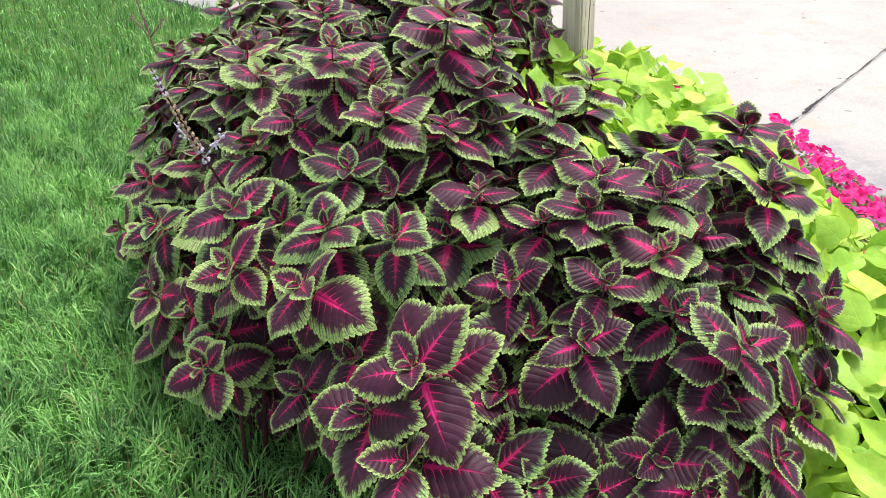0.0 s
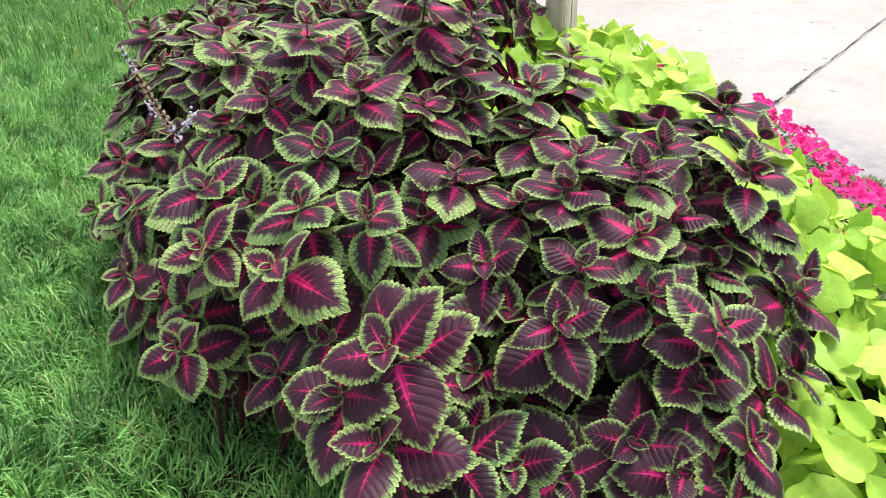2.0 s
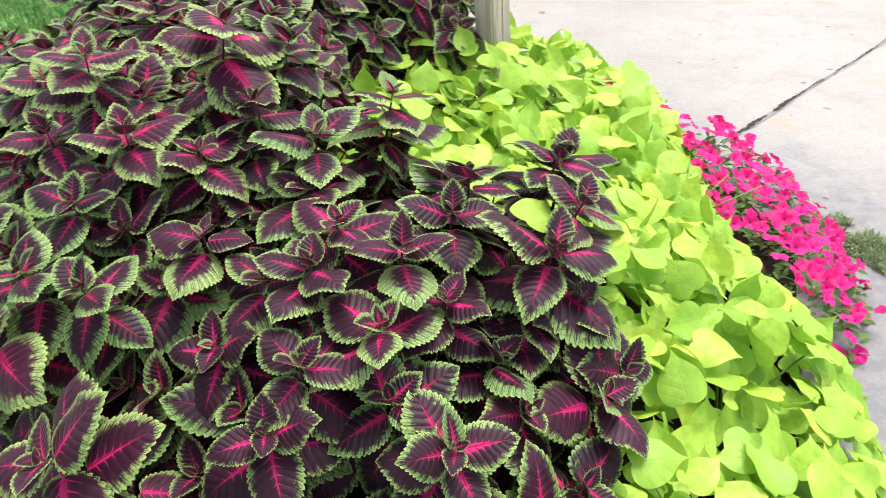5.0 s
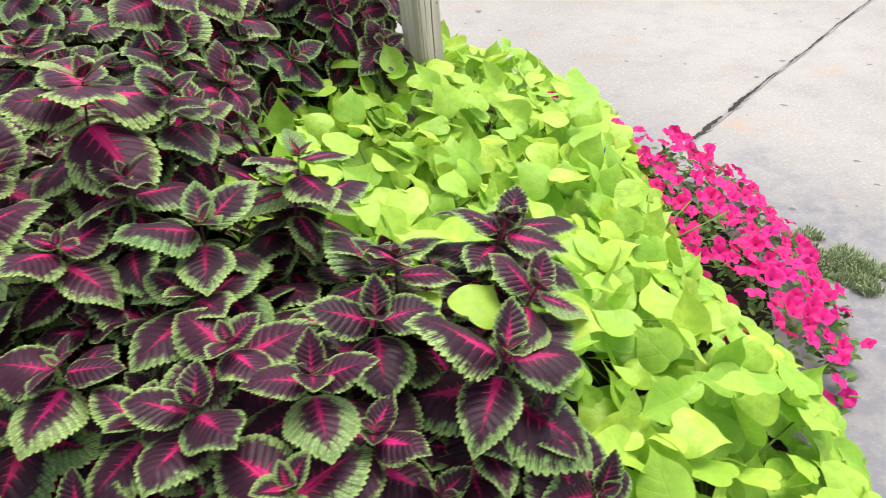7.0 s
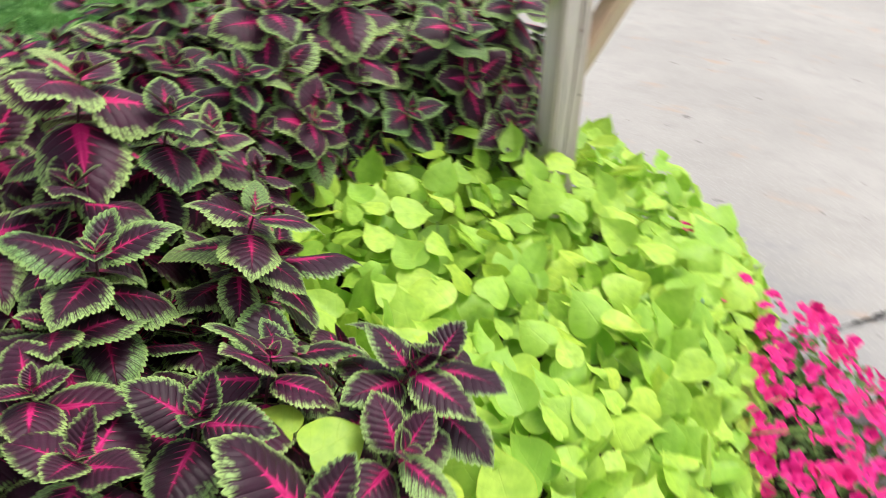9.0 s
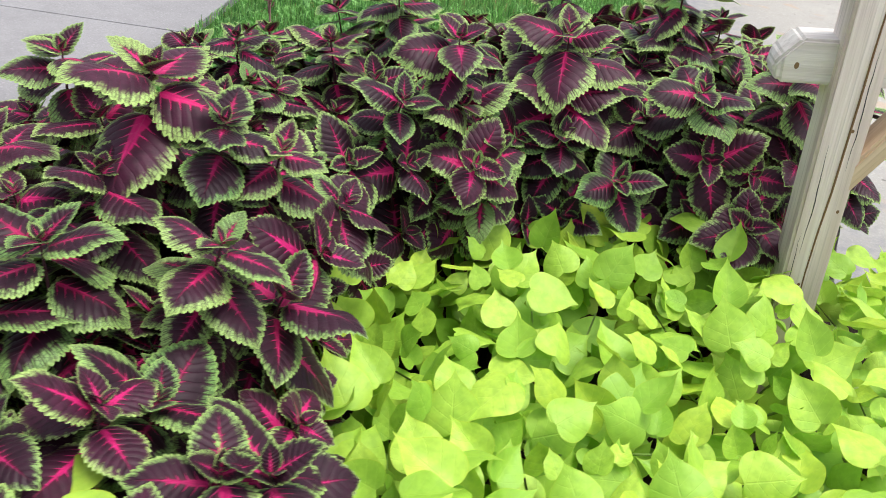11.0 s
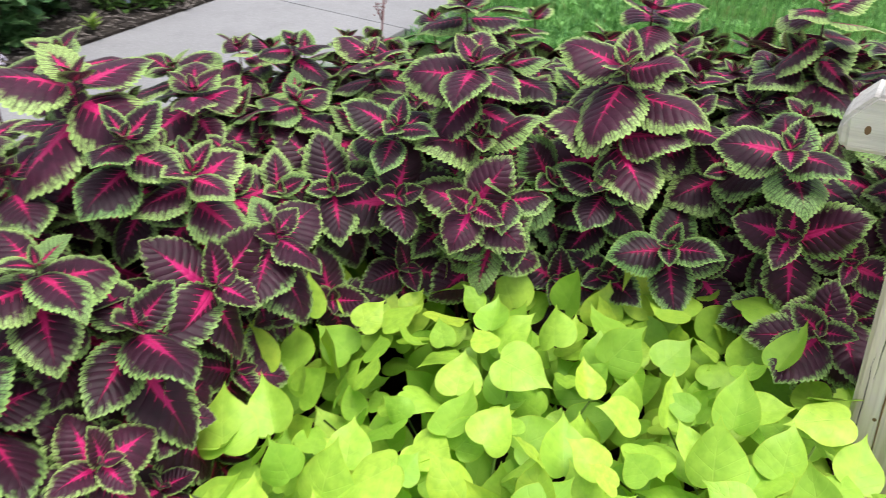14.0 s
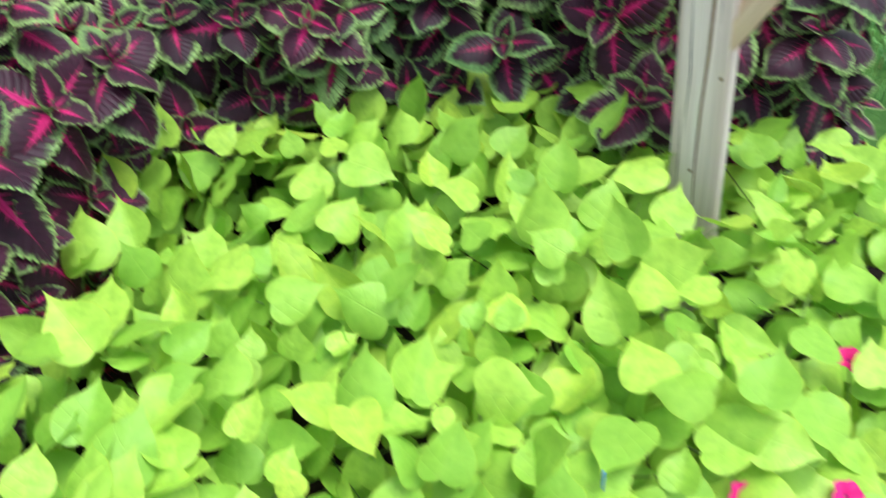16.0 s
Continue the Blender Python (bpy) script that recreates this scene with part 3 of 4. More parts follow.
def mailbox_post():
    root = thing("wooden_post", POST, "weathered grey wooden post with cross arm and diagonal brace", "post")
    up = LEAN_WAY.normalized()
    post = local_timber("post", Vector((0, 0, 0)) - up * 0.25, up * 1.32, 0.088, 0.088, OUT, GREY_WOOD, root, "weathered grey timber with long drying cracks")

    def chamfer(bm, length):
        top = [e for e in bm.edges if all(v.co.z < 0 and v.co.x > 0 for v in e.verts)]
        bmesh.ops.bevel(bm, geom=top, offset=0.042, segments=1, affect='EDGES')
        low = min(v.co.z for v in bm.verts) + 1e-4
        ends = [e for e in bm.edges if all(v.co.z < low for v in e.verts)]
        bmesh.ops.bevel(bm, geom=ends, offset=0.012, segments=1, affect='EDGES')

    along = (SIDE - up * SIDE.dot(up)).normalized()
    mid = up * 0.957 - OUT * 0.028
    local_timber("cross_arm", mid - along * 0.152, mid + along * 0.33, 0.088, 0.090, OUT, ARM_WOOD, root, "pale bleached timber arm with cut corners", chamfer)
    foot, head = up * 0.702 + along * 0.02, up * 0.945 + along * 0.178
    local_timber("brace", foot, head, 0.040, 0.082, OUT, PALE_WOOD, root, "pale diagonal timber brace")
    # drying cracks and knots on the broad side
    rng = random.Random(2)
    for z0, z1, s, w in ((0.30, 1.30, 0.008, 0.0021), (0.55, 0.80, -0.021, 0.0009), (0.75, 1.0, 0.022, 0.0009), (0.35, 0.6, -0.03, 0.0008)):
        pts = [up * (z0 + (z1 - z0) * k / 10) + OUT * 0.0438 + SIDE * (s + 0.018 * (k / 10 - 0.5) * (w > 0.001) + rng.uniform(-0.002, 0.002)) for k in range(11)]
        bm = bmesh.new()
        tube(bm, pts, [w * (0.3 + math.sin(math.pi * k / 10)) for k in range(11)], 5)
        part("crack", bm, KNOT if w > 0.001 else TAR, post).matrix_basis = post.matrix_basis.inverted()
    bm = bmesh.new()
    bmesh.ops.create_uvsphere(bm, u_segments=12, v_segments=6, radius=0.008)
    arm = [o for o in root.children if o.name.startswith("cross_arm")][0]
    m = Matrix.Translation(mid - along * 0.112 - up * 0.008 + OUT * 0.0445) @ OUT.to_track_quat('Z', 'X').to_matrix().to_4x4() @ Matrix.Diagonal((1.2, 0.8, 0.1, 1))
    part("knot", bm, KNOT, arm).matrix_basis = arm.matrix_basis.inverted() @ m
    for z, s in ((0.475, -0.006), (0.835, 0.014), (0.66, 0.03)):
        bm = bmesh.new()
        bmesh.ops.create_uvsphere(bm, u_segments=12, v_segments=6, radius=0.006)
        m = Matrix.Translation(up * z + OUT * 0.0435 + SIDE * s) @ OUT.to_track_quat('Z', 'X').to_matrix().to_4x4() @ Matrix.Diagonal((1.0, 0.8, 0.12, 1))
        part("knot", bm, KNOT, post).matrix_basis = post.matrix_basis.inverted() @ m


mailbox_post()

# ---- coleus ----


COLEUS_SIDE = [(0.0, 0.0), (-0.025, 0.10), (0.02, 0.235), (0.13, 0.355), (0.30, 0.41), (0.48, 0.40), (0.65, 0.335), (0.80, 0.225), (0.90, 0.125), (0.96, 0.05), (1.0, 0.0)]
COLEUS_SHAPES = [(w, f, d, c, wv, tu, ti)
                 for w, f, d, c, wv, tu, ti in ((0.98, 0.12, 0.14, 0.20, 0.020, 0.0, 0.12), (1.05, 0.06, 0.20, 0.24, 0.026, 0.12, 0.2), (0.93, 0.22, 0.10, 0.22, 0.018, -0.1, 0.1),
                                                (1.08, 0.02, 0.24, 0.22, 0.026, -0.15, 0.15), (0.90, 0.28, 0.18, 0.24, 0.022, 0.1, 0.2), (1.02, 0.10, 0.04, 0.28, 0.028, 0.0, 0.3))]
COLEUS_LEAVES = [leaf_mesh("coleus_leaf", COLEUS_SIDE, w, 54, (0.5, 0.86, 1), f, d, c, 0.021, COLEUS, wv, tu, ti) for w, f, d, c, wv, tu, ti in COLEUS_SHAPES]
INNER_LEAVES = [leaf_mesh("coleus_leaf_inner", COLEUS_SIDE, w, 42, (0.6, 1), f, d, c, 0.024, COLEUS, wv, tu, ti) for w, f, d, c, wv, tu, ti in COLEUS_SHAPES]
SMALL_LEAVES = [leaf_mesh("coleus_leaf_small", COLEUS_SIDE, w, 33, (0.6, 1), f, d, 0.08, 0.026, COLEUS) for w, f, d in ((0.84, 0.42, 0.1), (0.92, 0.32, 0.2))]
FRACTIONS = (0.30, 0.62, 0.98, 1.14, 1.18, 1.10, 1.0, 0.95, 0.9)
PITCHES = (58, 40, 22, 4, -14, -27, -36, -40, -42)
STEPS = (0.0, 0.006, 0.016, 0.035, 0.064, 0.105, 0.155, 0.21, 0.27)


def shoot(plant, base, x, y, z, az, size, axis, nodes, rng, broad):
    """One shoot: a stem with crossed pairs of leaves that grow downwards."""
    top = Vector((x, y, z)) - base
    size = min(size, 0.130 if z > 0.74 else 0.118)
    axis = axis.normalized()
    side = axis.orthogonal().normalized()
    flat = Vector((math.cos(radians(az)), math.sin(radians(az)), 0))
    flat = (flat - axis * flat.dot(axis))
    flat = flat.normalized() if flat.length > 0.2 else side
    third = axis.cross(flat)
    root = Vector((top.x * 0.55, top.y * 0.55, 0.0))
    knee = top - axis * 0.16
    pts = [root, root.lerp(knee, 0.55) + axis * 0.02, knee, top - axis * 0.004]
    bm = bmesh.new()
    tube(bm, pts, [0.006, 0.005, 0.004, 0.0015], 6)
    stem = part("shoot", bm, STEM, plant)
    k = size / 0.1
    wide_rim = min(1.0, max(0.0, rng.gauss(0.60 - 0.30 * x + 0.22 * math.exp(-((x - 0.15) ** 2 + (y - 1.75) ** 2) / 0.04), 0.24)))
    # flank shoots: shade low on the mound is put into narrower, darker rims
    wide_rim *= 0.6 if nodes == 4 else 1.0
    tint = (wide_rim, rng.random(), rng.random(), 1.0)
    for i in range(nodes):
        at = top - axis * STEPS[i] * (0.75 + 0.25 * k)
        # the third pair from the top points along the given azimuth
        w0 = flat if i % 2 == 0 else third
        for sg in (1, -1):
            turn = radians(rng.gauss(0, 13))
            w = (w0 * math.cos(turn) + axis.cross(w0) * math.sin(turn)) * sg
            p = radians(PITCHES[i] + rng.gauss(0, 9))
            way = w * math.cos(p) + axis * math.sin(p)
            long = size * FRACTIONS[i] * rng.uniform(0.82, 1.14)
            up = axis * math.cos(p) - w * math.sin(p) + axis.cross(w) * rng.gauss(0, 0.16)
            start = at + way * (0.04 + 0.06 * (i > 1)) * long
            me = rng.choice(SMALL_LEAVES if i < 2 else broad)
            child("leaf", me, stem, leaf_pose(start, way, up, long, rng.uniform(0.92, 1.12))).color = tint
    return stem


# plants, each with its shoots' tips: x, y, z, the way of the broad leaves in degrees and their length
PLANTS = [
    ((0.00, 1.30), [(-0.05, 1.10, 0.58, 12, 0.135), (0.12, 1.33, 0.60, 183, 0.088), (0.07, 1.48, 0.71, 5, 0.088), (-0.09, 1.36, 0.68, 152, 0.088), (0.16, 1.04, 0.38, 18, 0.088), (0.19, 1.41, 0.68, 145, 0.088), (-0.17, 1.29, 0.45, 60, 0.1), (-0.04, 1.21, 0.46, 120, 0.1), (-0.06, 1.02, 0.45, 70, 0.118), (-0.13, 1.12, 0.47, 150, 0.115), (0.06, 1.04, 0.40, 100, 0.110)]),
    ((-0.40, 1.50), [(-0.26, 1.31, 0.60, 49, 0.114), (-0.43, 1.46, 0.55, 215, 0.089), (-0.49, 1.38, 0.36, 200, 0.088), (-0.69, 1.67, 0.35, 240, 0.088), (-0.19, 1.56, 0.72, 167, 0.085), (-0.44, 1.58, 0.62, 207, 0.125), (-0.20, 1.24, 0.37, 80, 0.092), (-0.28, 1.31, 0.36, 40, 0.088), (-0.22, 1.41, 0.67, 110, 0.100), (-0.69, 1.79, 0.47, 20, 0.100), (-0.71, 1.75, 0.18, 230, 0.090)]),
    ((0.45, 1.30), [(0.24, 1.17, 0.58, 15, 0.088), (0.28, 1.24, 0.65, 155, 0.088), (0.27, 1.39, 0.72, 339, 0.088), (0.30, 1.47, 0.75, 320, 0.088), (0.39, 1.30, 0.68, 314, 0.088), (0.41, 1.42, 0.74, 11, 0.088), (0.41, 1.24, 0.59, 314, 0.088), (0.51, 1.16, 0.58, 200, 0.088), (0.48, 1.17, 0.45, 203, 0.097), (0.37, 1.08, 0.39, 155, 0.101), (0.57, 1.07, 0.41, 20, 0.088), (0.25, 1.04, 0.35, 198, 0.103), (0.48, 1.40, 0.66, 334, 0.085)]),
    ((0.60, 1.60), [(0.48, 1.53, 0.74, 4, 0.088), (0.65, 1.50, 0.70, 176, 0.120), (0.66, 1.72, 0.75, 337, 0.088), (0.50, 1.65, 0.75, 106, 0.086), (0.74, 1.38, 0.49, 135, 0.135), (0.69, 1.48, 0.60, 337, 0.088), (0.78, 1.44, 0.49, 10, 0.096), (0.70, 1.61, 0.72, 348, 0.088), (0.62, 1.47, 0.58, 267, 0.088), (0.47, 1.72, 0.70, 214, 0.106), (0.67, 1.77, 0.73, 351, 0.102)]),
    ((0.20, 1.75), [(0.09, 1.78, 0.82, 140, 0.088), (0.09, 1.72, 0.76, 192, 0.088), (0.23, 1.66, 0.81, 30, 0.102), (0.23, 1.58, 0.75, 318, 0.088), (0.01, 1.67, 0.77, 60, 0.095), (0.34, 1.86, 0.81, 38, 0.088), (0.26, 1.69, 0.66, 33, 0.088)]),
    ((-0.20, 1.85), [(-0.12, 1.67, 0.80, 21, 0.106), (-0.24, 1.82, 0.89, 10, 0.098), (0.015, 1.89, 0.935, 125, 0.125), (-0.44, 1.99, 0.775, 30, 0.100), (-0.33, 1.77, 0.75, 235, 0.088), (-0.27, 2.04, 0.79, 196, 0.105)]),
    ((-0.60, 2.05), [(-0.50, 2.13, 0.79, 203, 0.088), (-0.54, 2.05, 0.73, 192, 0.088), (-0.78, 2.02, 0.48, 214, 0.091), (-0.76, 1.87, 0.40, 242, 0.088), (-0.60, 2.20, 0.75, 8, 0.099), (-0.90, 2.22, 0.37, 200, 0.095), (-0.94, 2.48, 0.42, 170, 0.095)]),
    ((0.25, 2.05), [(0.12, 1.96, 0.88, 321, 0.088), (0.13, 2.05, 0.82, 44, 0.088), (0.14, 2.17, 0.70, 50, 0.089), (0.32, 1.96, 0.68, 52, 0.123), (0.47, 1.91, 0.57, 125, 0.088)]),
    ((-0.40, 2.40), [(-0.80, 2.47, 0.69, 104, 0.098), (-0.50, 2.25, 0.79, 110, 0.088), (-0.28, 2.24, 0.75, 114, 0.088), (-0.34, 2.40, 0.82, 240, 0.088), (-0.41, 2.62, 0.89, 158, 0.089), (-0.78, 2.40, 0.70, 136, 0.087), (-0.48, 2.48, 0.76, 60, 0.1), (-0.66, 2.60, 0.78, 10, 0.1), (-0.70, 2.88, 0.76, 100, 0.1), (-0.58, 2.70, 0.83, 40, 0.105)]),
    ((0.00, 2.65), [(0.05, 2.78, 0.68, 233, 0.092), (-0.07, 2.55, 0.89, 132, 0.100), (-0.05, 2.56, 0.75, 278, 0.135), (0.04, 2.59, 0.68, 4, 0.088), (-0.04, 2.83, 0.88, 47, 0.126), (-0.01, 2.82, 0.76, 259, 0.135), (0.06, 2.56, 0.59, 266, 0.088), (-0.14, 2.43, 0.61, 93, 0.095), (-0.04, 2.40, 0.79, 55, 0.088)]),
    ((0.10, 3.00), [(0.39, 3.05, 0.55, 321, 0.107), (0.15, 2.88, 0.59, 243, 0.100), (-0.11, 3.26, 0.83, 281, 0.135), (0.18, 3.06, 0.79, 48, 0.110), (0.36, 3.10, 0.57, 268, 0.104), (-0.10, 3.27, 0.95, 102, 0.102), (-0.04, 2.98, 0.77, 110, 0.091), (-0.11, 3.48, 0.83, 139, 0.108), (0.30, 3.25, 0.85, 325, 0.106), (0.34, 3.50, 0.74, 300, 0.108), (0.22, 3.62, 0.80, 40, 0.108), (0.40, 3.42, 0.62, 350, 0.108)]),
    ((-0.30, 2.95), [(-0.20, 2.95, 0.93, 73, 0.110), (-0.57, 2.77, 0.77, 235, 0.099)]),
]


def build_coleus():
    rng = random.Random(21)
    tips = [s[:3] for _, shoots in PLANTS for s in shoots]
    bases = [Vector((*b, 0.0)) for b, _ in PLANTS]
    roots = [thing("coleus_plant", b, "bushy coleus plant with maroon leaves, pink centres and toothed green rims", "coleus", "coleus plants in the bed") for b in bases]

    def axis_at(x, y, spread=0.95, stray=0.13):
        d, w = rim_of(COLEUS_BED, x, y)
        within = inside(COLEUS_BED, x, y)
        k = max(0.0, 1 - d / 0.42) if within else -1.0
        return Vector((w.x * k * spread + rng.gauss(0, stray), w.y * k * spread + rng.gauss(0, stray) - 0.05, 1.0)), d if within else 0.0

    for root, b, (_, shoots) in zip(roots, bases, PLANTS):
        for x, y, z, az, size in shoots:
            axis, d = axis_at(x, y, 0.45 if z > 0.6 else 0.8, 0.06)
            shoot(root, b, x, y, z, az, size, axis, min(9, 5 + int(z * 5)), rng, COLEUS_LEAVES)
    taken = list(tips)
    for x, y in scatter(COLEUS_BED, 0.074, rng):
        if any((x - t[0]) ** 2 + (y - t[1]) ** 2 < 0.066 ** 2 for t in taken):
            continue
        axis, d = axis_at(x, y)
        z = height_from(tips, x, y) - (0.02 if x < -0.1 and y < 2.5 else 0.055) - rng.uniform(0, 0.075)
        z = min(z, 0.28 + d * 4.0)
        if inside(VINE_BED, x, y) and z < 0.56:
            continue
        i = min(range(len(bases)), key=lambda q: (bases[q].x - x) ** 2 + (bases[q].y - y) ** 2)
        shoot(roots[i], bases[i], x, y, max(z, 0.1), rng.uniform(0, 360), rng.uniform(0.085, 0.115), axis, 7 if y > 2.3 or x < -0.3 else 5, rng, INNER_LEAVES)
    # older leaves in the shade within
    for x, y in scatter(COLEUS_BED, 0.080, rng):
        if inside(VINE_BED, x, y):
            continue
        i = min(range(len(bases)), key=lambda q: (bases[q].x - x) ** 2 + (bases[q].y - y) ** 2)
        d, w = rim_of(COLEUS_BED, x, y)
        if d < 0.12 and y < 1.6 and x < 0.1:
            continue
        z = min(height_from(tips, x, y), 0.2 + d * 3.0) - rng.uniform(0.16, 0.26)
        a = rng.uniform(0, 6.283)
        up = Vector((w.x * 0.7 + rng.gauss(0, 0.25), w.y * 0.7 + rng.gauss(0, 0.25), 1.0)).normalized()
        way = Vector((math.cos(a), math.sin(a), 0))
        way = (way - up * way.dot(up)).normalized()
        size = rng.uniform(0.11, 0.14)
        leaf = child("leaf", rng.choice(INNER_LEAVES), roots[i], leaf_pose(Vector((x, y, max(z, 0.06))) - bases[i] - way * size * 0.5, way, up, size))
        # narrow rims, as on lower leaves; they also stand in for shade between rosettes
        leaf.color = (rng.uniform(0.0, 0.35), rng.random(), rng.random(), 1.0)
    # the flanks, clothed down to the ground
    for (x0, y0), (x1, y1) in zip(COLEUS_BED, COLEUS_BED[1:] + COLEUS_BED[:1]):
        n = max(1, round(math.hypot(x1 - x0, y1 - y0) / 0.115))
        for q in range(n):
            x, y = x0 + (x1 - x0) * (q + 0.5) / n, y0 + (y1 - y0) * (q + 0.5) / n
            out = Vector((y1 - y0, x0 - x1, 0)).normalized()
            if inside(COLEUS_BED, x + out.x * 0.02, y + out.y * 0.02):
                out = -out
            full = height_from(tips, x - out.x * 0.1, y - out.y * 0.1)
            by_vine = inside(VINE_BED, x + out.x * 0.12, y + out.y * 0.12)
            z = 0.5 if by_vine else 0.32 if y < 1.45 and x < -0.1 else 0.13
            while z < full - 0.12:
                back = 0.05 + 0.22 * z * (not by_vine) + rng.uniform(-0.02, 0.02)
                px, py = x - out.x * back + rng.uniform(-0.03, 0.03), y - out.y * back + rng.uniform(-0.03, 0.03)
                i = min(range(len(bases)), key=lambda k: (bases[k].x - px) ** 2 + (bases[k].y - py) ** 2)
                shoot(roots[i], bases[i], px, py, z + rng.uniform(-0.03, 0.03), rng.uniform(0, 360), rng.uniform(0.085, 0.12), out * 1.3 + Vector((0, 0, 1)), 4, rng, INNER_LEAVES)
                z += 0.15


build_coleus()

# ---- lime sweet potato vine ----


LIME_SIDE = [(0.0, 0.0), (-0.045, 0.08), (-0.06, 0.20), (-0.01, 0.34), (0.12, 0.44), (0.29, 0.465), (0.47, 0.42), (0.62, 0.325), (0.75, 0.195), (0.86, 0.085), (0.96, 0.026), (1.05, 0.0)]
LIME_LEAVES = [leaf_mesh("vine_leaf", LIME_SIDE, w, 20, (0.34, 0.7, 1), f, d, c, 0.0, LIME, wv, tu, ti)
               for w, f, d, c, wv, tu, ti in ((0.93, 0.22, 0.04, 0.10, 0.022, 0.0, -0.06), (1.0, 0.12, 0.10, 0.14, 0.026, 0.08, 0.05), (0.88, 0.34, -0.04, 0.06, 0.022, -0.10, -0.12),
                                              (0.98, 0.26, 0.10, 0.10, 0.028, 0.14, 0.0), (1.03, 0.06, 0.06, 0.20, 0.026, -0.08, 0.08), (0.84, 0.46, -0.08, 0.0, 0.020, 0.06, -0.15),
                                              (0.95, 0.16, 0.16, 0.22, 0.030, -0.16, -0.05), (0.90, 0.40, 0.06, -0.06, 0.026, 0.10, -0.1))]
VINE_TOPS = [(0.58, 2.82, 0.49), (0.97, 2.74, 0.40), (1.17, 2.84, 0.25), (0.62, 3.08, 0.49), (0.8, 3.39, 0.35), (0.99, 3.19, 0.32), (1.09, 2.77, 0.35), (1.05, 2.27, 0.36), (1.26, 2.08, 0.26),
             (0.95, 2.29, 0.40), (0.42, 2.43, 0.46), (0.72, 2.0, 0.50), (0.35, 2.40, 0.43), (0.26, 2.5, 0.48), (0.05, 2.45, 0.48), (-0.15, 2.4, 0.46), (1.0, 3.5, 0.28), (0.2, 2.85, 0.47), (0.75, 0.95, 0.30), (0.53, 3.07, 0.48), (0.91, 2.84, 0.41), (0.72, 2.5, 0.45), (0.85, 1.3, 0.34), (1.05, 1.1, 0.26), (1.2, 1.6, 0.26), (0.95, 1.75, 0.42)]


def build_vine():
    rng = random.Random(18)
    bases = [(0.95, 1.2), (1.05, 1.7), (0.8, 2.2), (1.05, 2.45), (0.45, 2.45), (0.6, 2.85), (0.95, 2.95), (0.7, 3.3)]
    roots, stems, under = [], [], [[] for _ in bases]
    for x, y in bases:
        root = thing("sweet_potato_vine", (x, y, 0), "spreading ornamental vine with bright lime heart-shaped leaves", "vine", "lime vines along the street edge")
        roots.append(root)
        bm = bmesh.new()
        for q in range(9):
            a = q * 0.7 + rng.uniform(-0.2, 0.2)
            r = rng.uniform(0.15, 0.3)
            top = height_from(VINE_TOPS, x + r * math.cos(a), y + r * math.sin(a))
            pts = [Vector((0, 0, 0)), Vector((0.3 * r * math.cos(a), 0.3 * r * math.sin(a), top * 0.6)), Vector((r * math.cos(a), r * math.sin(a), top - 0.06))]
            tube(bm, pts, [0.004, 0.0035, 0.002], 5)
        stems.append(part("vine_stem", bm, VINE, root))
    for layer, gap, low in ((0, 0.060, 0.0), (1, 0.057, 0.045), (2, 0.058, 0.09), (3, 0.057, 0.14), (4, 0.060, 0.20)):
        for x, y in scatter(VINE_BED, gap, rng):
            d, w = rim_of(VINE_BED, x, y)
            outer = (w.x * 0.6 + w.y * 0.1) > 0 and x > 0.6
            k = max(0.0, 1 - d / 0.2) * outer
            if (x - POST.x) ** 2 + (y - POST.y) ** 2 < 0.075 ** 2 or (x - POST.x - OUT.x * 0.10) ** 2 + (y - POST.y - OUT.y * 0.10) ** 2 < 0.050 ** 2:
                continue
            z = height_from(VINE_TOPS, x, y, 4.0) - low + rng.gauss(0, 0.026)
            z = min(z, 0.11 + d * 1.4) if outer else z
            if (x - POST.x - OUT.x * 0.22) ** 2 + (y - POST.y - OUT.y * 0.22) ** 2 < 0.12 ** 2:
                z -= 0.03
            i = min(range(len(bases)), key=lambda q: (bases[q][0] - x) ** 2 + (bases[q][1] - y) ** 2)
            az = rng.uniform(0, 6.283) if rng.random() < 0.28 else rng.gauss(2.4, 0.85)
            tilt = radians(rng.uniform(4, 46))
            ta = rng.uniform(0, 6.283)
            up = Vector((math.cos(ta) * math.sin(tilt) + w.x * k * 0.6 + 0.14, math.sin(ta) * math.sin(tilt) + w.y * k * 0.6 - 0.12, math.cos(tilt))).normalized()
            way = Vector((math.cos(az), math.sin(az), 0.0))
            way = (way - up * way.dot(up)).normalized()
            rise = radians(rng.gauss(25, 15)) * (1 - k)
            way, up = way * math.cos(rise) + up * math.sin(rise), up * math.cos(rise) - way * math.sin(rise)
            size = (rng.uniform(0.074, 0.112) if rng.random() < 0.75 else rng.uniform(0.048, 0.072)) * (1.0 if layer == 0 else 0.92)
            at = Vector((x - bases[i][0], y - bases[i][1], max(z, 0.05))) - way * size * 0.45
            put = (rng.choice(LIME_LEAVES), leaf_pose(at, way, up, size, rng.uniform(0.9, 1.1)))
            if layer < 3:
                child("leaf", put[0], stems[i], put[1])
            else:
                under[i].append(put)
    for i, leaves in enumerate(under):
        tagged(child("under_foliage", joined("under_foliage", leaves, LIME), roots[i], None, "older lime leaves in the shade within"), kind="stuff")
    # a few leaves that grow up among the coleus
    for x, y, z, a, size in ((0.60, 1.57, 0.70, 60, 0.085), (0.72, 1.62, 0.66, 330, 0.08), (0.56, 1.6, 0.69, 180, 0.07), (0.78, 1.3, 0.42, 10, 0.09)):
        way = Vector((math.cos(radians(a)), math.sin(radians(a)), 0.1))
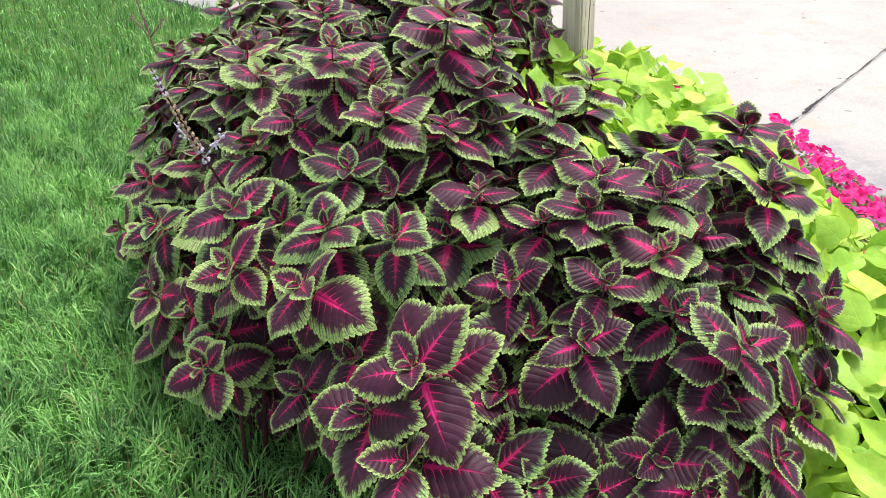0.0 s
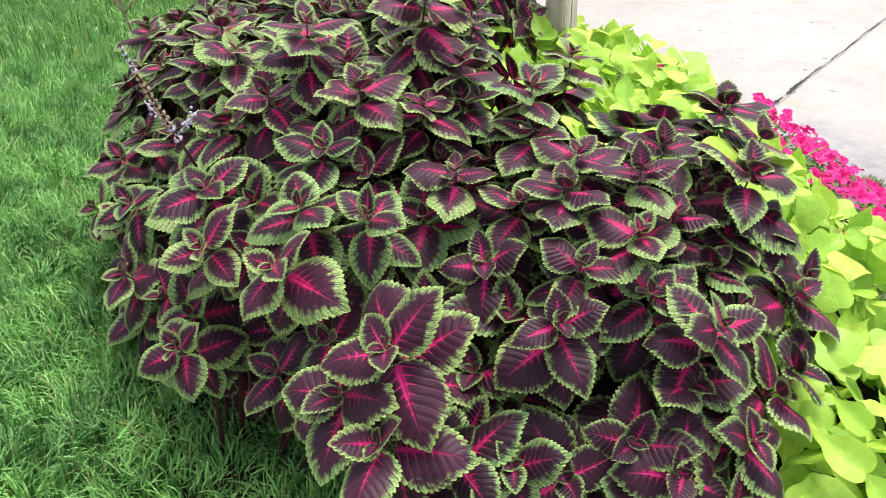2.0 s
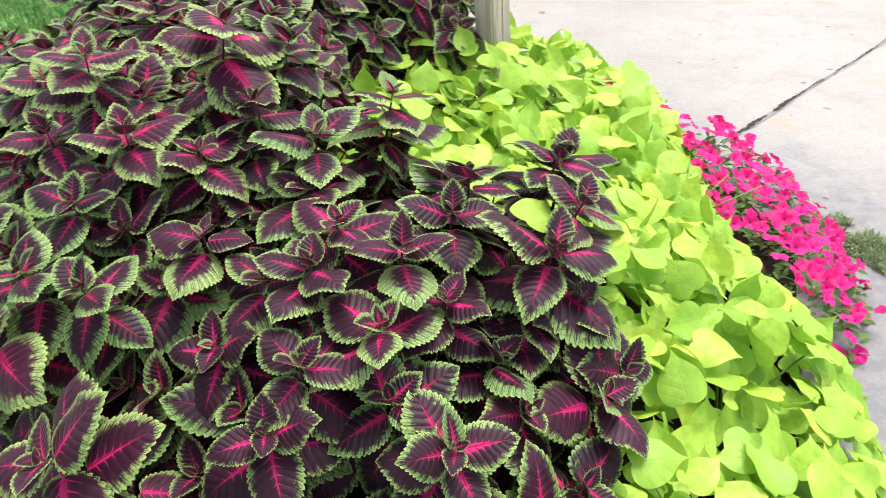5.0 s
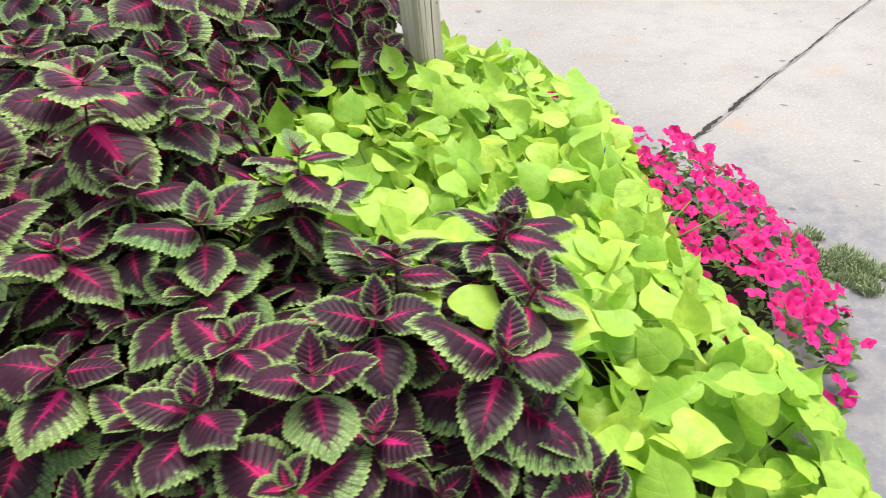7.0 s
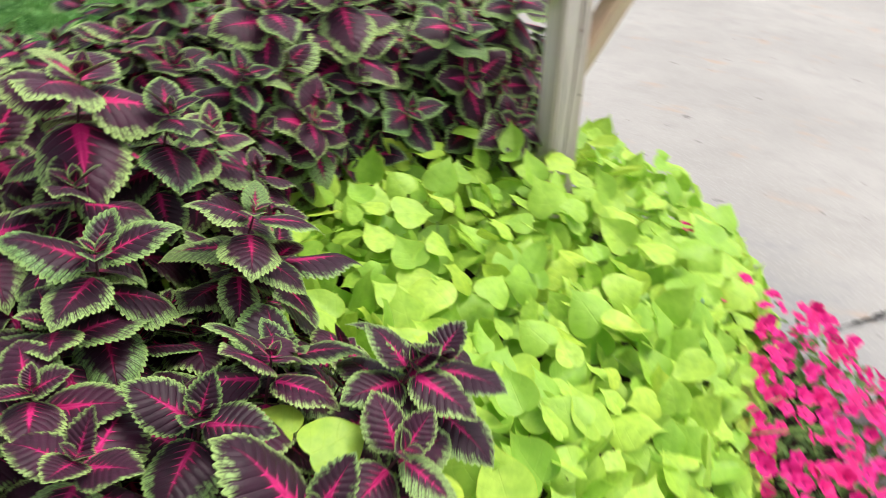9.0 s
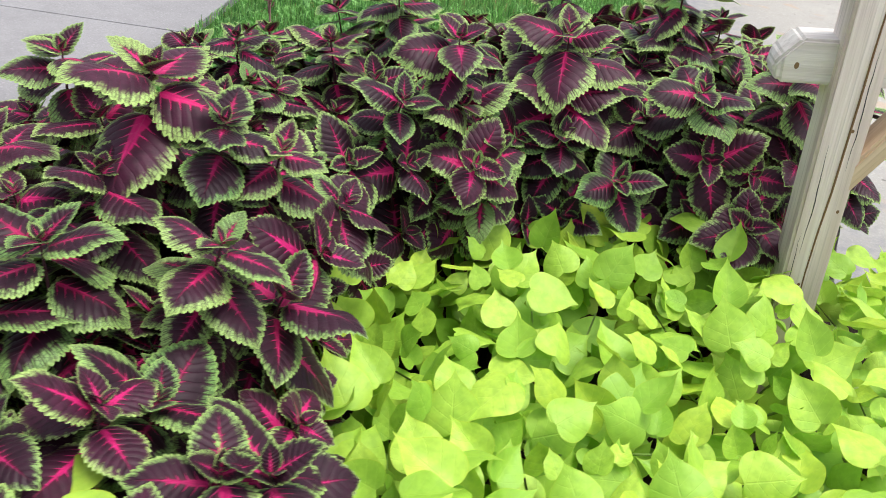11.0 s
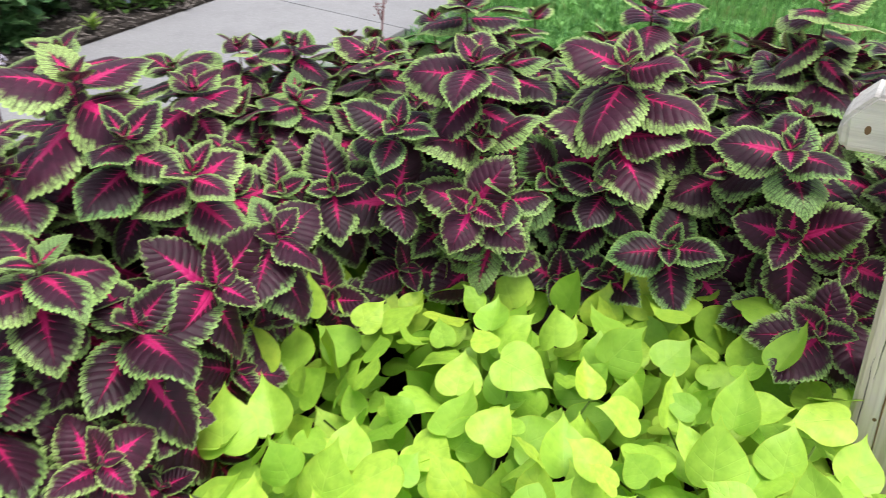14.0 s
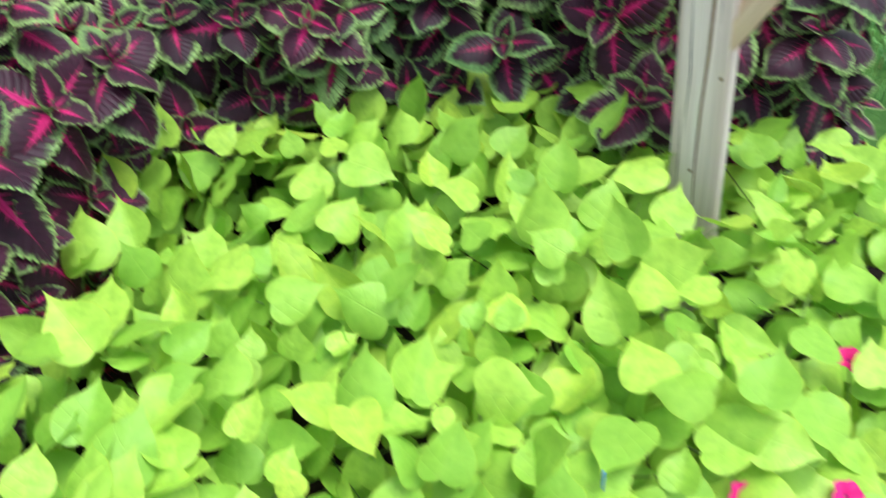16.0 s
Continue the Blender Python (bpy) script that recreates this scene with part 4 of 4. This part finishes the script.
        child("leaf", LIME_LEAVES[1], stems[1], leaf_pose(Vector((x - bases[1][0], y - bases[1][1], z)), way, (0.15, -0.4, 1), size))


build_vine()

# ---- petunias ----


def flower_mesh(seed, cup):
    rng = random.Random(seed)
    verts, faces = [(0, 0, -0.25)], []
    n = 30
    for ring, (r, z) in enumerate(((0.16, -0.10), (0.55, cup * 0.6), (1.0, cup))):
        for i in range(n):
            a = 2 * math.pi * i / n
            lobe = 1 - 0.20 * abs(math.cos(2.5 * a)) ** 3 * (r > 0.5)
            verts.append((r * lobe * math.cos(a), r * lobe * math.sin(a), z + (0.10 * math.sin(5 * a + seed) + rng.uniform(-0.03, 0.03)) * (r > 0.9)))
    for i in range(n):
        j = (i + 1) % n
        faces.append((0, 1 + i, 1 + j))
        for k in (0, 1):
            faces.append((1 + k * n + i, 1 + (k + 1) * n + i, 1 + (k + 1) * n + j, 1 + k * n + j))
    me = mesh_of("petunia_flower", verts, faces, PETAL)
    me.materials.append(THROAT)
    for p in me.polygons:
        if len(p.vertices) == 3:
            p.material_index = 1
    return me


FLOWERS = [flower_mesh(s, c) for s, c in ((1, 0.12), (2, 0.25), (3, 0.02), (4, 0.35))]


def small_leaves(name, spots, size, material, parent, rng, label="", wide=0.22):
    """Many small pointed leaves in one mesh."""
    verts, faces = [], []
    for p in spots:
        a, t = rng.uniform(0, 6.283), rng.uniform(-0.3, 0.9)
        w = Vector((math.cos(a) * math.cos(t), math.sin(a) * math.cos(t), math.sin(t)))
        s = Vector((-math.sin(a), math.cos(a), rng.uniform(-0.5, 0.5))).normalized()
        u = w.cross(s)
        k = size * rng.uniform(0.6, 1.2)
        b = len(verts)
        for f, q, h in ((0, 0, 0), (0.35, wide, 0.05), (0.75, wide * 0.75, 0.02), (1.0, 0, -0.1), (0.75, -wide * 0.75, 0.02), (0.35, -wide, 0.05), (0.5, 0, -0.03)):
            verts.append(Vector(p) + w * k * f + s * k * q + u * k * h)
        faces += [(b, b + 1, b + 6), (b + 1, b + 2, b + 6), (b + 2, b + 3, b + 6), (b + 3, b + 4, b + 6), (b + 4, b + 5, b + 6), (b + 5, b, b + 6)]
    return tagged(child(name, mesh_of(name, verts, faces, material), parent, None, label), kind="stuff")


def build_petunias():
    rng = random.Random(31)
    bases = [(1.3, 2.95), (1.42, 2.6), (1.38, 2.25)]
    roots = [thing("petunia_plant", (*b, 0), "low trailing petunia covered in hot pink flowers at the street edge", "petunia", "petunias at the street edge") for b in bases]

    def top(x, y):
        d, _ = rim_of(PETUNIA_BED, x, y)
        return min(0.27 - (x - 1.18) * 0.52, 0.03 + d * 2.4) if x > 1.2 else 0.22

    leafy = {i: [] for i in range(3)}
    for x, y in scatter(PETUNIA_BED, 0.016, rng):
        i = min(range(3), key=lambda q: (bases[q][0] - x) ** 2 + (bases[q][1] - y) ** 2)
        leafy[i].append((x - bases[i][0], y - bases[i][1], max(0.012, top(x, y) * rng.uniform(0.35, 0.92))))
    for i, root in enumerate(roots):
        small_leaves("foliage", leafy[i], 0.040, HERB, root, rng, "fine green sticky leaves")
    for x, y in scatter(PETUNIA_BED, 0.030, rng) + [(1.56, 2.2), (1.6, 2.72)]:
        if rng.random() < 0.24:
            continue
        i = min(range(3), key=lambda q: (bases[q][0] - x) ** 2 + (bases[q][1] - y) ** 2)
        z = max(0.03, top(x, y)) + rng.uniform(-0.012, 0.02)
        up = Vector((0.35 + rng.gauss(0, 0.4), -0.25 + rng.gauss(0, 0.4), 1.0))
        way = Vector((1, rng.uniform(-1, 1), 0.1))
        child("flower", rng.choice(FLOWERS), roots[i], leaf_pose((x - bases[i][0], y - bases[i][1], z), way - up.normalized() * way.dot(up.normalized()), up, rng.uniform(0.019, 0.027)))
    # blooms on shoots that have grown up among the vine's leaves
    for x, y, z in ((1.085, 3.01, 0.295), (1.04, 2.87, 0.305), (0.90, 3.16, 0.325)):
        bm = bmesh.new()
        at = Vector((x - bases[0][0], y - bases[0][1], z))
        tube(bm, [Vector((0, 0, 0)), at * 0.6 - Vector((0, 0, 0.03)), at - Vector((0, 0, 0.004))], [0.003, 0.0025, 0.0015], 5)
        part("shoot", bm, VINE, roots[0])
        child("flower", FLOWERS[1], roots[0], leaf_pose(at, (1, 0.3, -0.3), (0.3, -0.1, 1.0), 0.023))


build_petunias()

# ---- flower spikes of the coleus ----


def flower_spike(base, tip, seed, dry, label):
    rng = random.Random(seed)
    base, tip = Vector(base), Vector(tip)
    root = thing("flower_spike", base, label, "flower spike")
    d = tip - base
    bm = bmesh.new()
    bend = Vector((d.y, -d.x, 0)).normalized() * 0.012
    pts = [d * k + bend * math.sin(math.pi * k) for k in (-0.25, 0, 0.25, 0.5, 0.75, 1.0)]
    tube(bm, pts, [0.0035, 0.003, 0.0026, 0.0022, 0.0018, 0.001], 6)
    part("stalk", bm, STEM if dry else ROSY, root, "thin purple stalk")

    def whorls(name, material, lo, hi, gap, size):
        bm = bmesh.new()
        n = max(2, int((hi - lo) * d.length / gap))
        for i in range(n):
            k = lo + (hi - lo) * i / n
            for q in range(6):
                a = q * 1.047 + i * 0.5 + rng.uniform(-0.2, 0.2)
                s = d.normalized().orthogonal().normalized()
                w = s * math.cos(a) + d.normalized().cross(s) * math.sin(a)
                r = size * (1.3 - 0.7 * k)
                m = Matrix.Translation(d * k + bend * math.sin(math.pi * k) + w * r * 1.3) @ Matrix.Diagonal((r * 0.8, r * 0.8, r * 1.2, 1))
                bmesh.ops.create_icosphere(bm, subdivisions=1, radius=rng.uniform(0.6, 1.1), matrix=m)
        part(name, bm, material, root)

    if dry:
        whorls("seed_whorl", HUSK, 0.22, 0.78, 0.013, 0.0046)
        whorls("floret", LILAC, 0.08, 0.28, 0.03, 0.0042)
        whorls("floret", LILAC, 0.74, 1.0, 0.013, 0.0042)
    else:
        whorls("bud_whorl", ROSY, 0.3, 1.0, 0.022, 0.0022)
    for sg in (-1, 1):
        s = Vector((sg * 0.05, -0.02 * sg, 0.055))
        bm = bmesh.new()
        tube(bm, [d * 0.12, d * 0.12 + s * 0.6, d * 0.12 + s * 1.2], [0.002, 0.0015, 0.001], 5)
        for i in range(16):
            p = d * 0.12 + s * (0.4 + 0.8 * i / 16) + Vector([rng.gauss(0, 0.005) for _ in range(3)])
            bmesh.ops.create_icosphere(bm, subdivisions=1, radius=0.0035 if dry else 0.0024, matrix=Matrix.Translation(p))
        part("side_floret", bm, LILAC if dry else ROSY, root)


flower_spike((-0.482, 1.62, 0.69), (-0.552, 1.566, 0.925), 4, True, "fading coleus flower spike with lilac florets and dry seed whorls")
flower_spike((-0.873, 2.508, 0.69), (-0.905, 2.50, 0.86), 5, False, "bare purple coleus flower spike with few lilac florets")

# ---- beyond the walk ----
TIP_LEAF = leaf_mesh("seedling_leaf", COLEUS_SIDE, 0.65, 8, (1,), 0.3, 0.1, 0.0, 0.0, SHRUB_TIP)


def shrub(x, y, wide, tall, seed, count, size, label):
    """A leafy shrub: branching twigs with leaves."""
    rng = random.Random(seed)
    root = thing("shrub", (x, y, 0), label, "shrub", "shrubs beyond the walk")
    bm = bmesh.new()
    ends = []
    for i in range(22):
        a = i * 2.4
        r, h = wide * rng.uniform(0.2, 0.85), tall * rng.uniform(0.55, 1.0)
        p = [Vector((0, 0, 0)), Vector((r * 0.4 * math.cos(a), r * 0.4 * math.sin(a), h * 0.5)), Vector((r * math.cos(a), r * math.sin(a), h))]
        tube(bm, p, [0.008, 0.005, 0.002], 5)
        ends.append(p)
    part("twig", bm, STEM, root, "thin brown twigs")
    old, fresh = [], []
    for i in range(count):
        p = rng.choice(ends)
        k = rng.uniform(0.1, 1.0)
        at = (p[0].lerp(p[1], k * 2) if k < 0.5 else p[1].lerp(p[2], k * 2 - 1)) + Vector((rng.gauss(0, 0.12 * wide), rng.gauss(0, 0.12 * wide), rng.gauss(0, 0.05 * tall)))
        at.z = max(at.z, 0.03)
        (fresh if at.z > tall * 0.72 and rng.random() < 0.5 else old).append(at)
    small_leaves("foliage", old, size, SHRUB, root, rng, "dark green pointed leaves", 0.24)
    small_leaves("young_foliage", fresh, size * 0.85, SHRUB_TIP, root, rng, "yellow-green young leaves", 0.24)


def wpos(u, v):
    p = WU * u + WV * v
    return p.x, p.y


for u, v, w, h, c, size in ((-1.32, 2.78, 0.40, 0.42, 1100, 0.10), (-1.60, 3.18, 0.40, 0.50, 1100, 0.105), (-1.9, 2.6, 0.5, 0.65, 900, 0.11), (-2.3, 3.3, 0.55, 0.7, 900, 0.11), (-2.9, 2.8, 0.6, 0.85, 900, 0.11), (-3.0, 3.8, 0.6, 0.8, 900, 0.11)):
    shrub(*wpos(u, v), w, h, int(u * -100 + v * 10), c, size, "dense dark green shrub with yellow-green shoots in the mulch bed")


def salvia(x, y, wide, tall, seed):
    rng = random.Random(seed)
    root = thing("blue_salvia", (x, y, 0), "low green mound with pale blue flower spikes beside the walk", "salvia", "blue flowers beyond the walk")
    spots = []
    for _ in range(900):
        a, r = rng.uniform(0, 6.283), wide * math.sqrt(rng.random())
        spots.append((r * math.cos(a), r * math.sin(a), 0.02 + rng.uniform(0.1, 1) * tall * 0.6 * (1 - (r / wide) ** 2 * 0.6)))
    small_leaves("foliage", spots, 0.05, HERB, root, rng)
    spots = []
    for _ in range(120):
        a, r = rng.uniform(0, 6.283), wide * 1.05 * math.sqrt(rng.random())
        h = tall * rng.uniform(0.75, 1.1) * (1 - (r / wide) ** 2 * 0.35)
        lx, ly = rng.gauss(0, 0.04), rng.gauss(0, 0.04)
        for k in range(16):
            spots.append((r * math.cos(a) + lx * k / 16 + rng.gauss(0, 0.005), r * math.sin(a) + ly * k / 16 + rng.gauss(0, 0.005), h * (0.55 + 0.45 * k / 16)))
    small_leaves("flower", spots, 0.023, BLUE, root, rng, "pale blue flower spikes", 0.4)


salvia(*wpos(-1.36, 3.66), 0.27, 0.27, 3)
salvia(*wpos(-1.80, 3.95), 0.30, 0.36, 4)
salvia(*wpos(-2.15, 4.4), 0.32, 0.38, 5)


def seedling(x, y, seed):
    rng = random.Random(seed)
    root = thing("seedling", (x, y, 0.02), "small pale green seedling in the bark mulch", "seedling", "seedlings in the mulch")
    for i in range(12):
        a = i * 2.4
        child("leaf", TIP_LEAF, root, leaf_pose((0, 0, 0.01 + 0.004 * i), (math.cos(a), math.sin(a), 0.5 + 0.05 * i), (0, 0, 1), 0.07, 0.7))


for i, (u, v) in enumerate(((-1.13, 3.14), (-1.9, 3.5))):
    seedling(*wpos(u, v), i)


def mulch_chips():
    rng = np.random.RandomState(9)
    verts, faces = [], []
    for _ in range(9000):
        u, v = rng.uniform(-4.0, -1.01), rng.uniform(2.5, 6.5)
        p = WU * u + WV * v
        a, t = rng.uniform(0, 6.283), rng.uniform(-0.5, 0.5)
        l, w = rng.uniform(0.008, 0.024), rng.uniform(0.003, 0.007)
        d = np.array([math.cos(a) * math.cos(t), math.sin(a) * math.cos(t), math.sin(t)]) * l
        s = np.array([-math.sin(a), math.cos(a), rng.uniform(-0.4, 0.4)]) * w
        c = np.array([p.x, p.y, 0.026 + abs(d[2])])
        b = len(verts)
        verts += [c - d - s, c + d - s, c + d + s, c - d + s, c + (0, 0, w)]
        faces += [(b, b + 1, b + 4), (b + 1, b + 2, b + 4), (b + 2, b + 3, b + 4), (b + 3, b, b + 4)]
    n = Nodes("mulch_chip", 0.9, 0.1)
    n.color(n.mix(n.island(), (0.02, 0.016, 0.015), (0.22, 0.19, 0.175)))
    tagged(new("mulch_chips", mesh_of("mulch_chips", verts, faces, n.mat, False)), "loose brown bark chips on the mulch bed", "mulch", kind="stuff")


mulch_chips()


def plant_tie():
    root = thing("plant_tie", (0.98, 2.68, 0.30), "thin blue plastic tie among lime leaves", "tie")
    bm = bmesh.new()
    tube(bm, [Vector((0, 0, -0.3)), Vector((0, 0, 0.02)), Vector((0.01, -0.01, 0.10))], [0.002, 0.002, 0.002], 6)
    part("stick", bm, TIE, root)


plant_tie()
